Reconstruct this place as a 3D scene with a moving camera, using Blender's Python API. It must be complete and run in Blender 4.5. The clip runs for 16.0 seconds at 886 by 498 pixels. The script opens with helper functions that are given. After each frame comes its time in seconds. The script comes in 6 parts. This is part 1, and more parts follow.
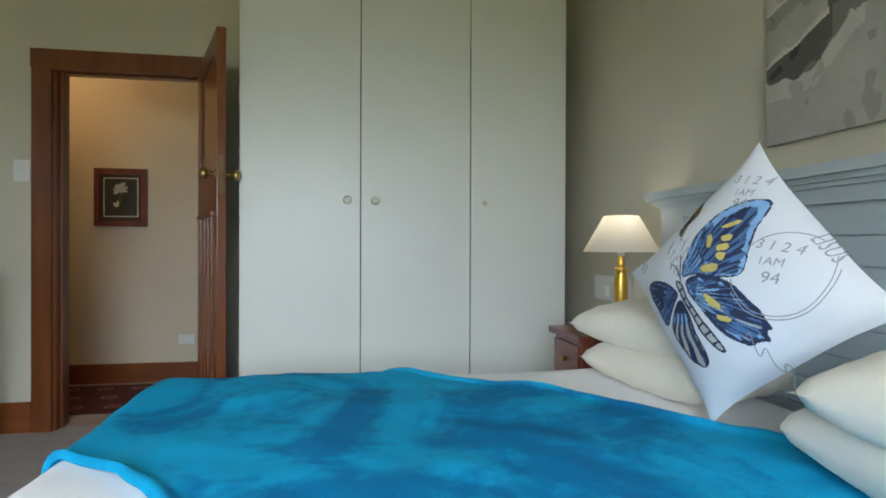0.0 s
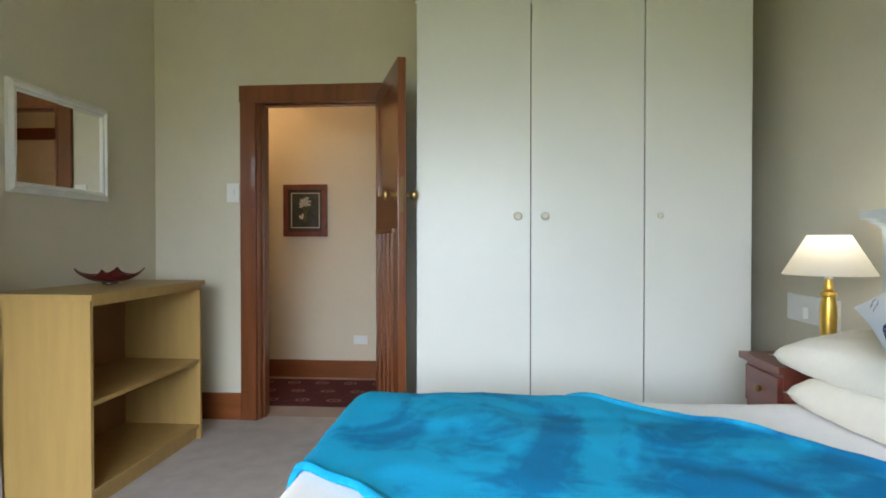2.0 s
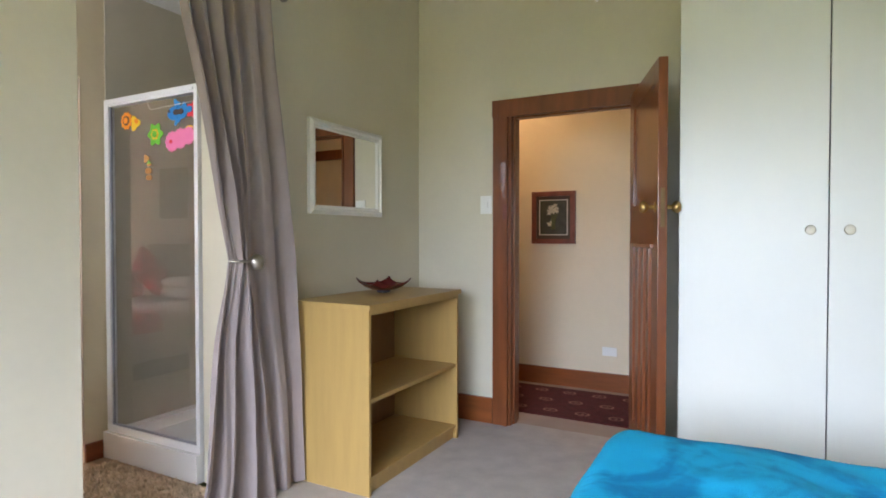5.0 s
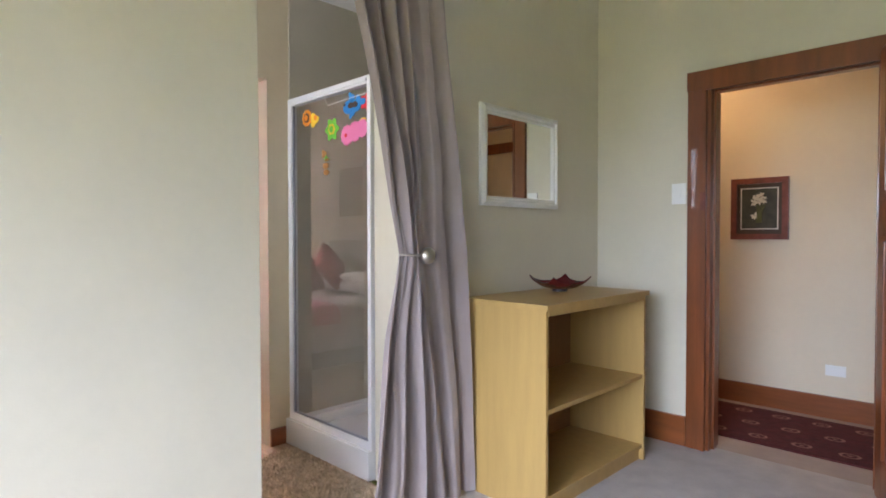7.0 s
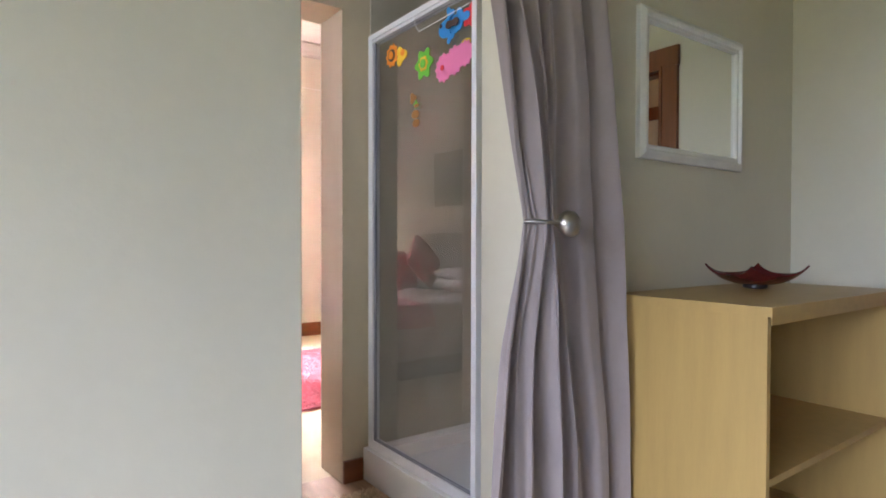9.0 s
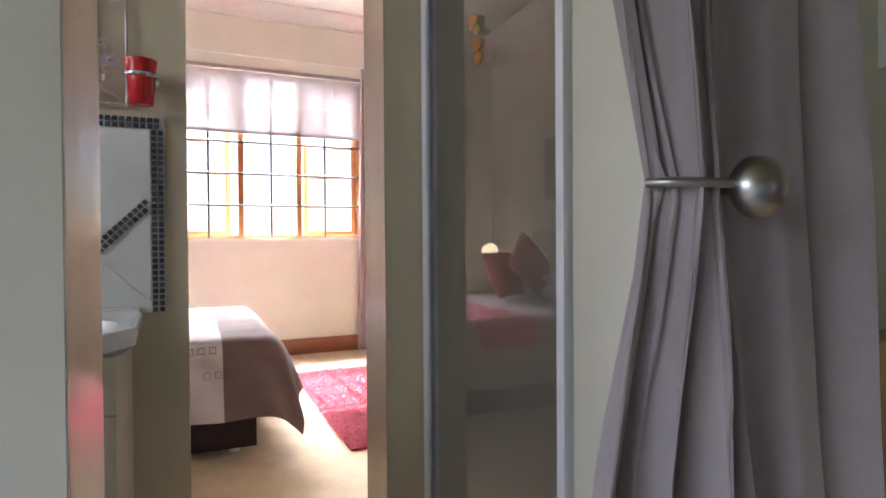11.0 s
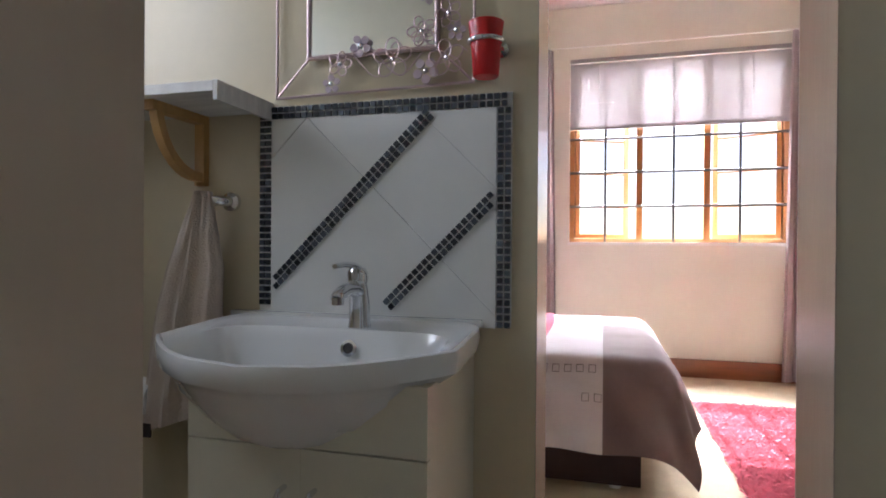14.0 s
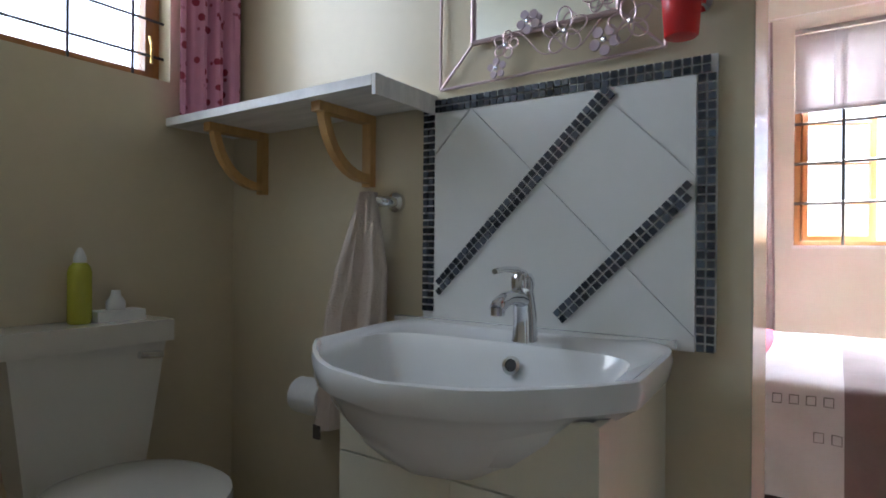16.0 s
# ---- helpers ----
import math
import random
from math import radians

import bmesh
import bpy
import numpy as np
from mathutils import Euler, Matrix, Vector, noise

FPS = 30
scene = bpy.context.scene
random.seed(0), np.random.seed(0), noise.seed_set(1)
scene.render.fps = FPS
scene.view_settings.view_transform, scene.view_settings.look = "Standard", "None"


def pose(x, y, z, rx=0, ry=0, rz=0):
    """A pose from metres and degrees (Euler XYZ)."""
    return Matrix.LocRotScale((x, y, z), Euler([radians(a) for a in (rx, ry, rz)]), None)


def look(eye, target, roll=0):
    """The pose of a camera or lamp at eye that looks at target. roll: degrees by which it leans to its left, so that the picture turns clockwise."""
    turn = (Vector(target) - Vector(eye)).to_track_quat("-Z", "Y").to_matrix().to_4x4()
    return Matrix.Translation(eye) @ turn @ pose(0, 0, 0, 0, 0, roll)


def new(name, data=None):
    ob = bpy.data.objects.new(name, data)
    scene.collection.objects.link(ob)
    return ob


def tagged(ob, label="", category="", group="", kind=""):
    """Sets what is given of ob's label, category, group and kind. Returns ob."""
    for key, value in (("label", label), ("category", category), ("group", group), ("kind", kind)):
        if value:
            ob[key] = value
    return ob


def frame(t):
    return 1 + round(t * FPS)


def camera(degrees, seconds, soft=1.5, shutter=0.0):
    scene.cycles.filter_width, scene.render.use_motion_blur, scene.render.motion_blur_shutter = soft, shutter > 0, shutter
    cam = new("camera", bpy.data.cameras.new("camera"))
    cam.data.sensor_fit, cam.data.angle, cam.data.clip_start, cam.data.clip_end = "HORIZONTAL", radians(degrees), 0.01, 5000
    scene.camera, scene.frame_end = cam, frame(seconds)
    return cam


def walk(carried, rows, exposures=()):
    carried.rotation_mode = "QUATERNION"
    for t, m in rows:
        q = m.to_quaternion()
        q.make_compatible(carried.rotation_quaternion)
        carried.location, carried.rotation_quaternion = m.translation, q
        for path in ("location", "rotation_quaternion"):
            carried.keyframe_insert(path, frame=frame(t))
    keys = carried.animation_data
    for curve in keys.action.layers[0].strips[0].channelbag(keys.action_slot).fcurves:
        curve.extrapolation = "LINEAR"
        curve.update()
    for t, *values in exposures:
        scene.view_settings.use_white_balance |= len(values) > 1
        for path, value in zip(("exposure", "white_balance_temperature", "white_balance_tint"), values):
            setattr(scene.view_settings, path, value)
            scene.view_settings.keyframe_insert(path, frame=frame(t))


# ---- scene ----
cam = camera(75.2, 16.0, soft=1.8)
PATH = [
    (0, (2.305, 0.065, 1.044), (2.638, 2.037, 1.036), 0.2),
    (0.5, (2.282, 0.055, 1.057), (2.481, 2.045, 1.051), 0.2),
    (1, (2.246, 0.048, 1.082), (2.321, 2.046, 1.072), 0.1),
    (1.5, (2.212, 0.042, 1.115), (2.169, 2.041, 1.092), -0.1),
    (2, (2.165, 0.031, 1.143), (2.006, 2.024, 1.119), -0.0),
    (2.5, (2.146, 0.03, 1.168), (1.857, 2.009, 1.142), 0.1),
    (3, (2.137, 0.038, 1.189), (1.711, 1.992, 1.161), 0.1),
    (3.5, (2.118, 0.041, 1.213), (1.555, 1.96, 1.182), -0.1),
    (4, (2.116, 0.05, 1.23), (1.413, 1.922, 1.198), -0.0),
    (6.5, (1.975, 0.209, 1.248), (0.689, 1.74, 1.2), -0.2),
    (7, (1.895, 0.272, 1.216), (0.492, 1.697, 1.172), -0.1),
    (7.5, (1.761, 0.357, 1.175), (0.263, 1.682, 1.134), -0.2),
    (8, (1.574, 0.476, 1.152), (0.026, 1.742, 1.108), 0.0),
    (8.5, (1.402, 0.589, 1.13), (-0.183, 1.807, 1.08), 0.2),
    (8.7, (1.319, 0.663, 1.099), (-0.28, 1.864, 1.059), 0.2),
    (10.8, (0.652, 1.32, 1.075), (-1.145, 2.197, 1.045), -0.5),
    (11, (0.615, 1.356, 1.076), (-1.217, 2.158, 1.051), -0.4),
    (11.5, (0.528, 1.425, 1.096), (-1.396, 1.97, 1.073), -0.3),
    (12, (0.435, 1.475, 1.086), (-1.542, 1.775, 1.071), -0.1),
    (12.5, (0.347, 1.499, 1.085), (-1.651, 1.573, 1.071), 0.0),
    (13, (0.264, 1.497, 1.079), (-1.73, 1.35, 1.066), 0.2),
    (13.5, (0.198, 1.491, 1.072), (-1.77, 1.134, 1.061), 0.3),
    (14, (0.141, 1.486, 1.073), (-1.787, 0.952, 1.064), 0.4),
    (14.5, (0.091, 1.47, 1.07), (-1.781, 0.768, 1.066), 0.3),
    (15, (0.027, 1.461, 1.073), (-1.778, 0.598, 1.073), 0.4),
    (15.5, (-0.018, 1.463, 1.072), (-1.743, 0.452, 1.073), 0.3),
    (16, (-0.031, 1.463, 1.07), (-1.683, 0.336, 1.07), 0.5),
]
walk(cam, [(t, look(eye, target, roll)) for t, eye, target, roll in PATH], [(0, 2.6, 6500, 13), (0.8, 2.88, 6500, 14), (2, 3.2, 6550, 16), (4, 3.45, 6480, 19), (7, 3.54, 6180, 24), (8.7, 3.28, 6100, 24), (11, 2.5, 5950, 21), (12.5, 2.4, 5900, 20), (13.5, 2.3, 5850, 20), (15, 2.0, 5600, 18), (16, 2.4, 5500, 16)])

# ---- world, sun and window light ----
W = bpy.data.worlds.new("sky")
scene.world = W
W.use_nodes = True
_n = W.node_tree.nodes
_sky = _n.new("ShaderNodeTexSky")
_sky.sky_type, _sky.sun_disc = "NISHITA", False
_sky.sun_elevation, _sky.sun_rotation = radians(45), radians(-90)
W.node_tree.links.new(_sky.outputs[0], _n["Background"].inputs[0])
_n["Background"].inputs[1].default_value = 0.05
_sun = new("sun", bpy.data.lights.new("sun", "SUN"))
_sun.data.energy, _sun.data.angle, _sun.data.color = 5.0, radians(0.6), (1, 0.95, 0.87)
_sun.matrix_world = look((-10, -0.45, 10), (0, 0, 0))


def window_light(name, at, toward, w, h, power, color, spread=150):
    lamp = new(name, bpy.data.lights.new(name, "AREA"))
    lamp.data.shape, lamp.data.size, lamp.data.size_y = "RECTANGLE", w, h
    lamp.data.energy, lamp.data.color = power, color
    lamp.data.spread = radians(spread)
    lamp.matrix_world = look(at, toward)
    return lamp


window_light("window_light_bedroom", (1.5, -1.66, 1.45), (2.1, 3, -2.8), 2.3, 1.3, 16.0, (0.75, 0.88, 1.0), 103)
window_light("window_light_bathroom", (-0.56, -0.13, 1.9), (-0.56, 3, 0.95), 0.74, 0.70, 1.35, (0.82, 0.92, 1.0))
# Added fill lamp, unseen above the guest window, that boosts the skylight.
window_light("guest_sky_fill", (-6.3, 2.05, 3.15), (-4.3, 1.9, 1.15), 2.6, 1.2, 175, (1.0, 0.99, 0.94), 130)


# ---- materials ----
def material(name, color, rough=0.6, metal=0.0, vary=0.08, scale=6.0, bump=0.0, bump_scale=200.0, spec=0.5, stretch=(1, 1, 1), sheen=0.0, coat=0.0):
    m = bpy.data.materials.new(name)
    m.use_nodes = True
    nt = m.node_tree
    b = nt.nodes["Principled BSDF"]
    b.inputs["Roughness"].default_value, b.inputs["Metallic"].default_value = rough, metal
    b.inputs["Specular IOR Level"].default_value = spec
    b.inputs["Sheen Weight"].default_value, b.inputs["Coat Weight"].default_value = sheen, coat
    tc = nt.nodes.new("ShaderNodeTexCoord")
    mp = nt.nodes.new("ShaderNodeMapping")
    mp.inputs["Scale"].default_value = stretch
    nt.links.new(tc.outputs["Object"], mp.inputs[0])
    big = nt.nodes.new("ShaderNodeTexNoise")
    big.inputs["Scale"].default_value, big.inputs["Detail"].default_value = scale, 5
    fine = nt.nodes.new("ShaderNodeTexNoise")
    fine.inputs["Scale"].default_value, fine.inputs["Detail"].default_value = scale * 12, 3
    add = nt.nodes.new("ShaderNodeMath")
    add.operation = "MULTIPLY_ADD"
    add.inputs[1].default_value = 0.35
    nt.links.new(mp.outputs[0], big.inputs["Vector"])
    nt.links.new(mp.outputs[0], fine.inputs["Vector"])
    nt.links.new(fine.outputs["Fac"], add.inputs[0])
    nt.links.new(big.outputs["Fac"], add.inputs[2])
    ramp = nt.nodes.new("ShaderNodeValToRGB")
    ramp.color_ramp.elements[0].position, ramp.color_ramp.elements[1].position = 0.4, 0.95
    ramp.color_ramp.elements[0].color = (*[max(0, c * (1 - vary)) for c in color], 1)
    ramp.color_ramp.elements[1].color = (*[min(1, c * (1 + vary)) for c in color], 1)
    nt.links.new(add.outputs[0], ramp.inputs[0])
    nt.links.new(ramp.outputs[0], b.inputs["Base Color"])
    if bump:
        tex = nt.nodes.new("ShaderNodeTexNoise")
        tex.inputs["Scale"].default_value, tex.inputs["Detail"].default_value = bump_scale, 3
        nt.links.new(mp.outputs[0], tex.inputs["Vector"])
        bp = nt.nodes.new("ShaderNodeBump")
        bp.inputs["Strength"].default_value, bp.inputs["Distance"].default_value = bump, 0.004
        nt.links.new(tex.outputs["Fac"], bp.inputs["Height"])
        nt.links.new(bp.outputs[0], b.inputs["Normal"])
    return m


def glowing(name, color, strength):
    m = bpy.data.materials.new(name)
    m.use_nodes = True
    b = m.node_tree.nodes["Principled BSDF"]
    b.inputs["Base Color"].default_value = (*color, 1)
    b.inputs["Emission Color"].default_value = (*color, 1)
    b.inputs["Emission Strength"].default_value = strength
    return m


def clear(name, tint=(1, 1, 1), rough=0.0, ior=1.45):
    m = bpy.data.materials.new(name)
    m.use_nodes = True
    b = m.node_tree.nodes["Principled BSDF"]
    b.inputs["Base Color"].default_value = (*tint, 1)
    b.inputs["Transmission Weight"].default_value, b.inputs["Roughness"].default_value = 1.0, rough
    b.inputs["IOR"].default_value = ior
    return m


def cloth(name, base, **kw):
    return material(name, base, rough=kw.pop("rough", 0.9), spec=0.15, sheen=kw.pop("sheen", 0.2), bump=kw.pop("bump", 0.25), bump_scale=kw.pop("bump_scale", 350), **kw)


WALL = material("green_cream_wall_paint", (0.65, 0.605, 0.478), rough=0.42, vary=0.04, scale=2.5, bump=0.12, bump_scale=60)
WALL_B = material("beige_wall_paint", (0.63, 0.545, 0.375), rough=0.28, vary=0.05, scale=2.5, bump=0.12, bump_scale=60)
WALL_C = material("warm_cream_wall_paint", (0.77, 0.75, 0.66), rough=0.55, vary=0.04, scale=2.5, bump=0.1, bump_scale=60)
WALL_H = material("hall_cream_paint", (0.72, 0.63, 0.47), rough=0.6, vary=0.04, scale=2.0, bump=0.1, bump_scale=60)
GLOSS_JAMB = material("gloss_cream_paint", (0.58, 0.48, 0.37), rough=0.22, vary=0.04, scale=4, stretch=(3, 3, 0.4), bump=0.14, bump_scale=24)
WHITE_CEIL = material("white_ceiling_paint", (0.82, 0.81, 0.78), rough=0.7, vary=0.03)
CARPET = material("grey_taupe_carpet", (0.52, 0.47, 0.43), rough=0.95, vary=0.12, scale=9, bump=0.9, bump_scale=420, spec=0.1)
CREAM_CARPET = material("cream_carpet", (0.62, 0.52, 0.36), rough=0.95, vary=0.12, scale=8, bump=0.7, bump_scale=350, spec=0.1)
BATH_FLOOR = material("brown_vinyl_floor", (0.42, 0.27, 0.16), rough=0.45, vary=0.25, scale=5, stretch=(1, 6, 1))
WOOD = material("red_brown_varnished_wood", (0.19, 0.055, 0.016), rough=0.32, vary=0.26, scale=7, stretch=(4, 4, 0.35), bump=0.08, bump_scale=40, coat=0.25)
WOOD_H = material("red_brown_varnished_board", (0.22, 0.065, 0.018), rough=0.34, vary=0.24, scale=6, stretch=(0.4, 0.4, 4), bump=0.08, bump_scale=40, coat=0.25)
PINE = material("pale_oak_laminate", (0.48, 0.31, 0.105), rough=0.38, vary=0.08, scale=5, stretch=(5, 5, 0.5))
# Darker copy of the oak: shade inside the bookcase put into the colour.
PINE_SHADED = material("shaded_oak_laminate_back", (0.27, 0.14, 0.055), rough=0.5, vary=0.12, scale=5, stretch=(5, 5, 0.5))
DARKWOOD = material("dark_mahogany", (0.17, 0.042, 0.027), rough=0.3, vary=0.4, scale=6, stretch=(3, 0.5, 3), coat=0.2)
WARDROBE = material("off_white_wardrobe_paint", (0.71, 0.715, 0.66), rough=0.38, vary=0.02, scale=3, bump=0.05, bump_scale=30)
# Near-black put in for the shade of gaps, recesses and holes.
SHADOW_GAP = material("painted_gap_shade", (0.06, 0.055, 0.05), rough=0.9)
BRASS = material("aged_brass", (0.52, 0.36, 0.14), rough=0.28, metal=1.0, vary=0.2)
GOLD = material("gilded_paint", (0.72, 0.46, 0.09), rough=0.3, metal=0.8, vary=0.12)
STEEL = material("brushed_nickel", (0.42, 0.39, 0.35), rough=0.33, metal=1.0, vary=0.1)
CHROME = material("polished_chrome", (0.75, 0.76, 0.78), rough=0.07, metal=1.0, vary=0.02)
ALU = material("white_enamelled_aluminium", (0.80, 0.80, 0.80), rough=0.3, vary=0.03)
MIRROR = material("mirror_silver", (0.9, 0.91, 0.9), rough=0.01, metal=1.0, vary=0.0)
PORCELAIN = material("white_porcelain", (0.84, 0.84, 0.82), rough=0.1, vary=0.01, coat=0.5)
CREAMWARE = material("cream_sanitary_porcelain", (0.68, 0.65, 0.57), rough=0.12, vary=0.02, coat=0.4)
TILE = material("white_glazed_tile", (0.80, 0.80, 0.77), rough=0.18, vary=0.02)
GROUT = material("pale_grout", (0.86, 0.86, 0.84), rough=0.85)
VANITY = material("cream_vanity_paint", (0.76, 0.72, 0.58), rough=0.3, vary=0.03)
PLASTIC = material("white_plastic", (0.83, 0.83, 0.80), rough=0.35, vary=0.02)
SHEET = cloth("white_bed_linen", (0.84, 0.82, 0.81), vary=0.05)
LINEN = cloth("cream_pillow_cotton", (0.80, 0.74, 0.62), vary=0.05)
CURTAIN = cloth("taupe_curtain_fabric", (0.32, 0.263, 0.25), vary=0.08, rough=0.75)
GREYBLUE = material("grey_blue_painted_wood", (0.47, 0.53, 0.55), rough=0.35, vary=0.05, stretch=(1, 0.3, 3))
RED = material("red_plastic", (0.62, 0.02, 0.02), rough=0.25, vary=0.05)
GLASS = clear("clear_glass")
SHOWER_GLASS = clear("smoked_shower_glass", (0.93, 0.93, 0.94), ior=1.50)


# ---- mesh helpers ----
def part(name, bm, mat, parent=None, label="", smooth=False, bevel=0.0, seg=2):
    if bevel:
        sharp = [e for e in bm.edges if len(e.link_faces) == 2 and e.calc_face_angle(0) > 0.6]
        bmesh.ops.bevel(bm, geom=sharp, offset=bevel, segments=seg, affect="EDGES", profile=0.6, clamp_overlap=True)
    bmesh.ops.recalc_face_normals(bm, faces=bm.faces)
    me = bpy.data.meshes.new(name)
    bm.to_mesh(me)
    bm.free()
    for m in mat if isinstance(mat, (list, tuple)) else (mat,):
        me.materials.append(m)
    if smooth:
        for p in me.polygons:
            p.use_smooth = True
        me.set_sharp_from_angle(angle=radians(45))
    ob = new(name, me)
    if parent is not None:
        ob.parent = parent
        base = parent.matrix_basis if parent.parent is None else Matrix()
        ob.matrix_parent_inverse = base.inverted()
    if label:
        ob["label"] = label
    return ob


def thing(name, at, label, category, group="", kind=""):
    ob = new(name)
    ob.empty_display_size = 0.1
    ob.matrix_basis = Matrix.Translation(at)
    return tagged(ob, label, category, group, kind)


def box(bm, x0, x1, y0, y1, z0, z1):
    v = [bm.verts.new((x, y, z)) for x in (x0, x1) for y in (y0, y1) for z in (z0, z1)]
    for f in ((0, 1, 3, 2), (4, 6, 7, 5), (0, 4, 5, 1), (2, 3, 7, 6), (0, 2, 6, 4), (1, 5, 7, 3)):
        bm.faces.new([v[i] for i in f])
    return v


def boxes(*rows):
    bm = bmesh.new()
    for r in rows:
        box(bm, *r)
    return bm


def moved(bm, m):
    bmesh.ops.transform(bm, matrix=m, verts=bm.verts)
    return bm


def lathe(profile, seg=32, at=(0, 0, 0), bm=None):
    bm = bm or bmesh.new()
    rings = []
    for r, z in profile:
        rings.append([bm.verts.new((at[0] + r * math.cos(2 * math.pi * i / seg), at[1] + r * math.sin(2 * math.pi * i / seg), at[2] + z)) for i in range(seg)])
    for a, b in zip(rings, rings[1:]):
        for i in range(seg):
            bm.faces.new((a[i], a[(i + 1) % seg], b[(i + 1) % seg], b[i]))
    for ring in (rings[0], rings[-1]):
        bm.faces.new(ring)
    return bm


def tube(points, r, seg=10, bm=None, taper=None):
    bm = bm or bmesh.new()
    pts = [Vector(p) for p in points]
    rings = []
    for i, p in enumerate(pts):
        d = (pts[min(i + 1, len(pts) - 1)] - pts[max(i - 1, 0)]).normalized()
        a = d.orthogonal().normalized() if i == 0 else (a - d * a.dot(d)).normalized()
        b = d.cross(a)
        rr = r * (taper(i / (len(pts) - 1)) if taper else 1)
        rings.append([bm.verts.new(p + rr * (a * math.cos(2 * math.pi * k / seg) + b * math.sin(2 * math.pi * k / seg))) for k in range(seg)])
    for u, v in zip(rings, rings[1:]):
        for k in range(seg):
            bm.faces.new((u[k], u[(k + 1) % seg], v[(k + 1) % seg], v[k]))
    bm.faces.new(rings[0])
    bm.faces.new(rings[-1])
    return bm


def sheet(nu, nv, at, thick=0.0, bm=None):
    """A surface at(u, v) on a grid, given thickness along its normals."""
    bm = bm or bmesh.new()
    g = [[bm.verts.new(at(i / nu, j / nv)) for j in range(nv + 1)] for i in range(nu + 1)]
    for i in range(nu):
        for j in range(nv):
            bm.faces.new((g[i][j], g[i + 1][j], g[i + 1][j + 1], g[i][j + 1]))
    if thick:
        bm.normal_update()
        h = [[bm.verts.new(v.co - v.normal * thick) for v in row] for row in g]
        for i in range(nu):
            for j in range(nv):
                bm.faces.new((h[i][j], h[i][j + 1], h[i + 1][j + 1], h[i + 1][j]))
        for i in range(nu):
            for j in (0, nv):
                bm.faces.new((g[i][j], g[i + 1][j], h[i + 1][j], h[i][j]))
        for j in range(nv):
            for i in (0, nu):
                bm.faces.new((g[i][j], g[i][j + 1], h[i][j + 1], h[i][j]))
    return bm


def lerp(table, z):
    """Straight lines through (z, value) rows, in rising z."""
    return float(np.interp(z, [r[0] for r in table], [r[1] for r in table]))


def structure(name, bm, mat, label, category, bevel=0.0):
    return tagged(part(name, bm, mat, bevel=bevel), label, category, kind="structure")


# ---- the shell of the place ----
structure("ground", boxes((-300, 300, -300, 300, -0.4, -0.3)), material("green_lawn", (0.21, 0.24, 0.06), rough=0.95, vary=0.3, scale=2), "sunlit green lawn outside the house", "ground")
structure("floor_bedroom", boxes((-0.06, 3.66, -1.66, 3.70, -0.1, 0)), CARPET, "grey taupe short-pile carpet", "floor")
structure("floor_hall", boxes((-2, 4.5, 3.70, 4.85, -0.1, -0.002)), material("hall_carpet", (0.42, 0.33, 0.27), rough=0.95, vary=0.12, bump=0.6, bump_scale=300), "pinkish beige hall carpet", "floor")
structure("floor_bathroom", boxes((-1.25, -0.06, -0.15, 2.03, -0.1, -0.002)), BATH_FLOOR, "brown wood-look bathroom floor", "floor")
structure("floor_guest_room", boxes((-5.1, -1.25, -0.35, 3.75, -0.1, -0.002)), CREAM_CARPET, "cream carpet in the far bedroom", "floor")
H1, H2, HB = 3.0, 3.3, 2.66
structure("wall_west", boxes((-0.091, 0.026, -1.72, 1.2545, 0, H1), (-0.096, 0, 1.2545, 2.06, 2.52, H1), (-0.34, 0, 2.06, 3.76, 0, H1)), WALL, "green-cream painted bedroom wall with a doorless opening", "wall", 0.006)
structure("wall_north", boxes((0, 0.67, 3.62, 3.76, 0, H1), (1.487, 3.72, 3.62, 3.76, 0, H1), (0.67, 1.487, 3.62, 3.76, 2.075, H1)), WALL, "green-cream painted wall with the hall door", "wall")
structure("wall_east", boxes((3.6, 3.72, -1.72, 3.62, 0, H1)), WALL, "green-cream painted wall behind the bed", "wall")
structure("wall_south", boxes((0, 0.85, -1.72, -1.6, 0, H1), (3.15, 3.6, -1.72, -1.6, 0, H1), (0.85, 3.15, -1.72, -1.6, 0, 0.9), (0.85, 3.15, -1.72, -1.6, 2.2, H1)), WALL, "green-cream painted wall with a wide window opening", "wall")
# Out of view; its dull beige is picked to darken the upper walls.
structure("ceiling_bedroom", boxes((-0.11, 3.72, -1.72, 3.76, H1, H1 + 0.1)), material("dimming_ceiling_beige", (0.42, 0.38, 0.25), rough=0.6, vary=0.06), "unseen bedroom ceiling, beige toned down to dim the upper walls", "ceiling")
structure("wall_hall", boxes((-2, 4.5, 4.8, 4.92, 0, 2.9), (-2.1, -2, 3.76, 4.92, 0, 2.9), (4.5, 4.6, 3.76, 4.92, 0, 2.9), (-2, -0.34, 3.66, 3.76, 0, 2.9), (3.72, 4.5, 3.66, 3.76, 0, 2.9)), WALL_H, "warm cream hall wall", "wall")
structure("ceiling_hall", boxes((-2, 4.5, 3.76, 4.8, 2.8, 2.9)), WHITE_CEIL, "white hall ceiling", "ceiling")
structure("wall_bathroom_west", boxes((-1.36, -1.14, -0.42, 1.345, 0, H2), (-1.36, -1.14, 1.925, 3.05, 0, H2), (-1.36, -1.14, 1.345, 1.925, 2.115, H2)), WALL_B, "beige painted wall with an opening to the far bedroom", "wall", 0.008)
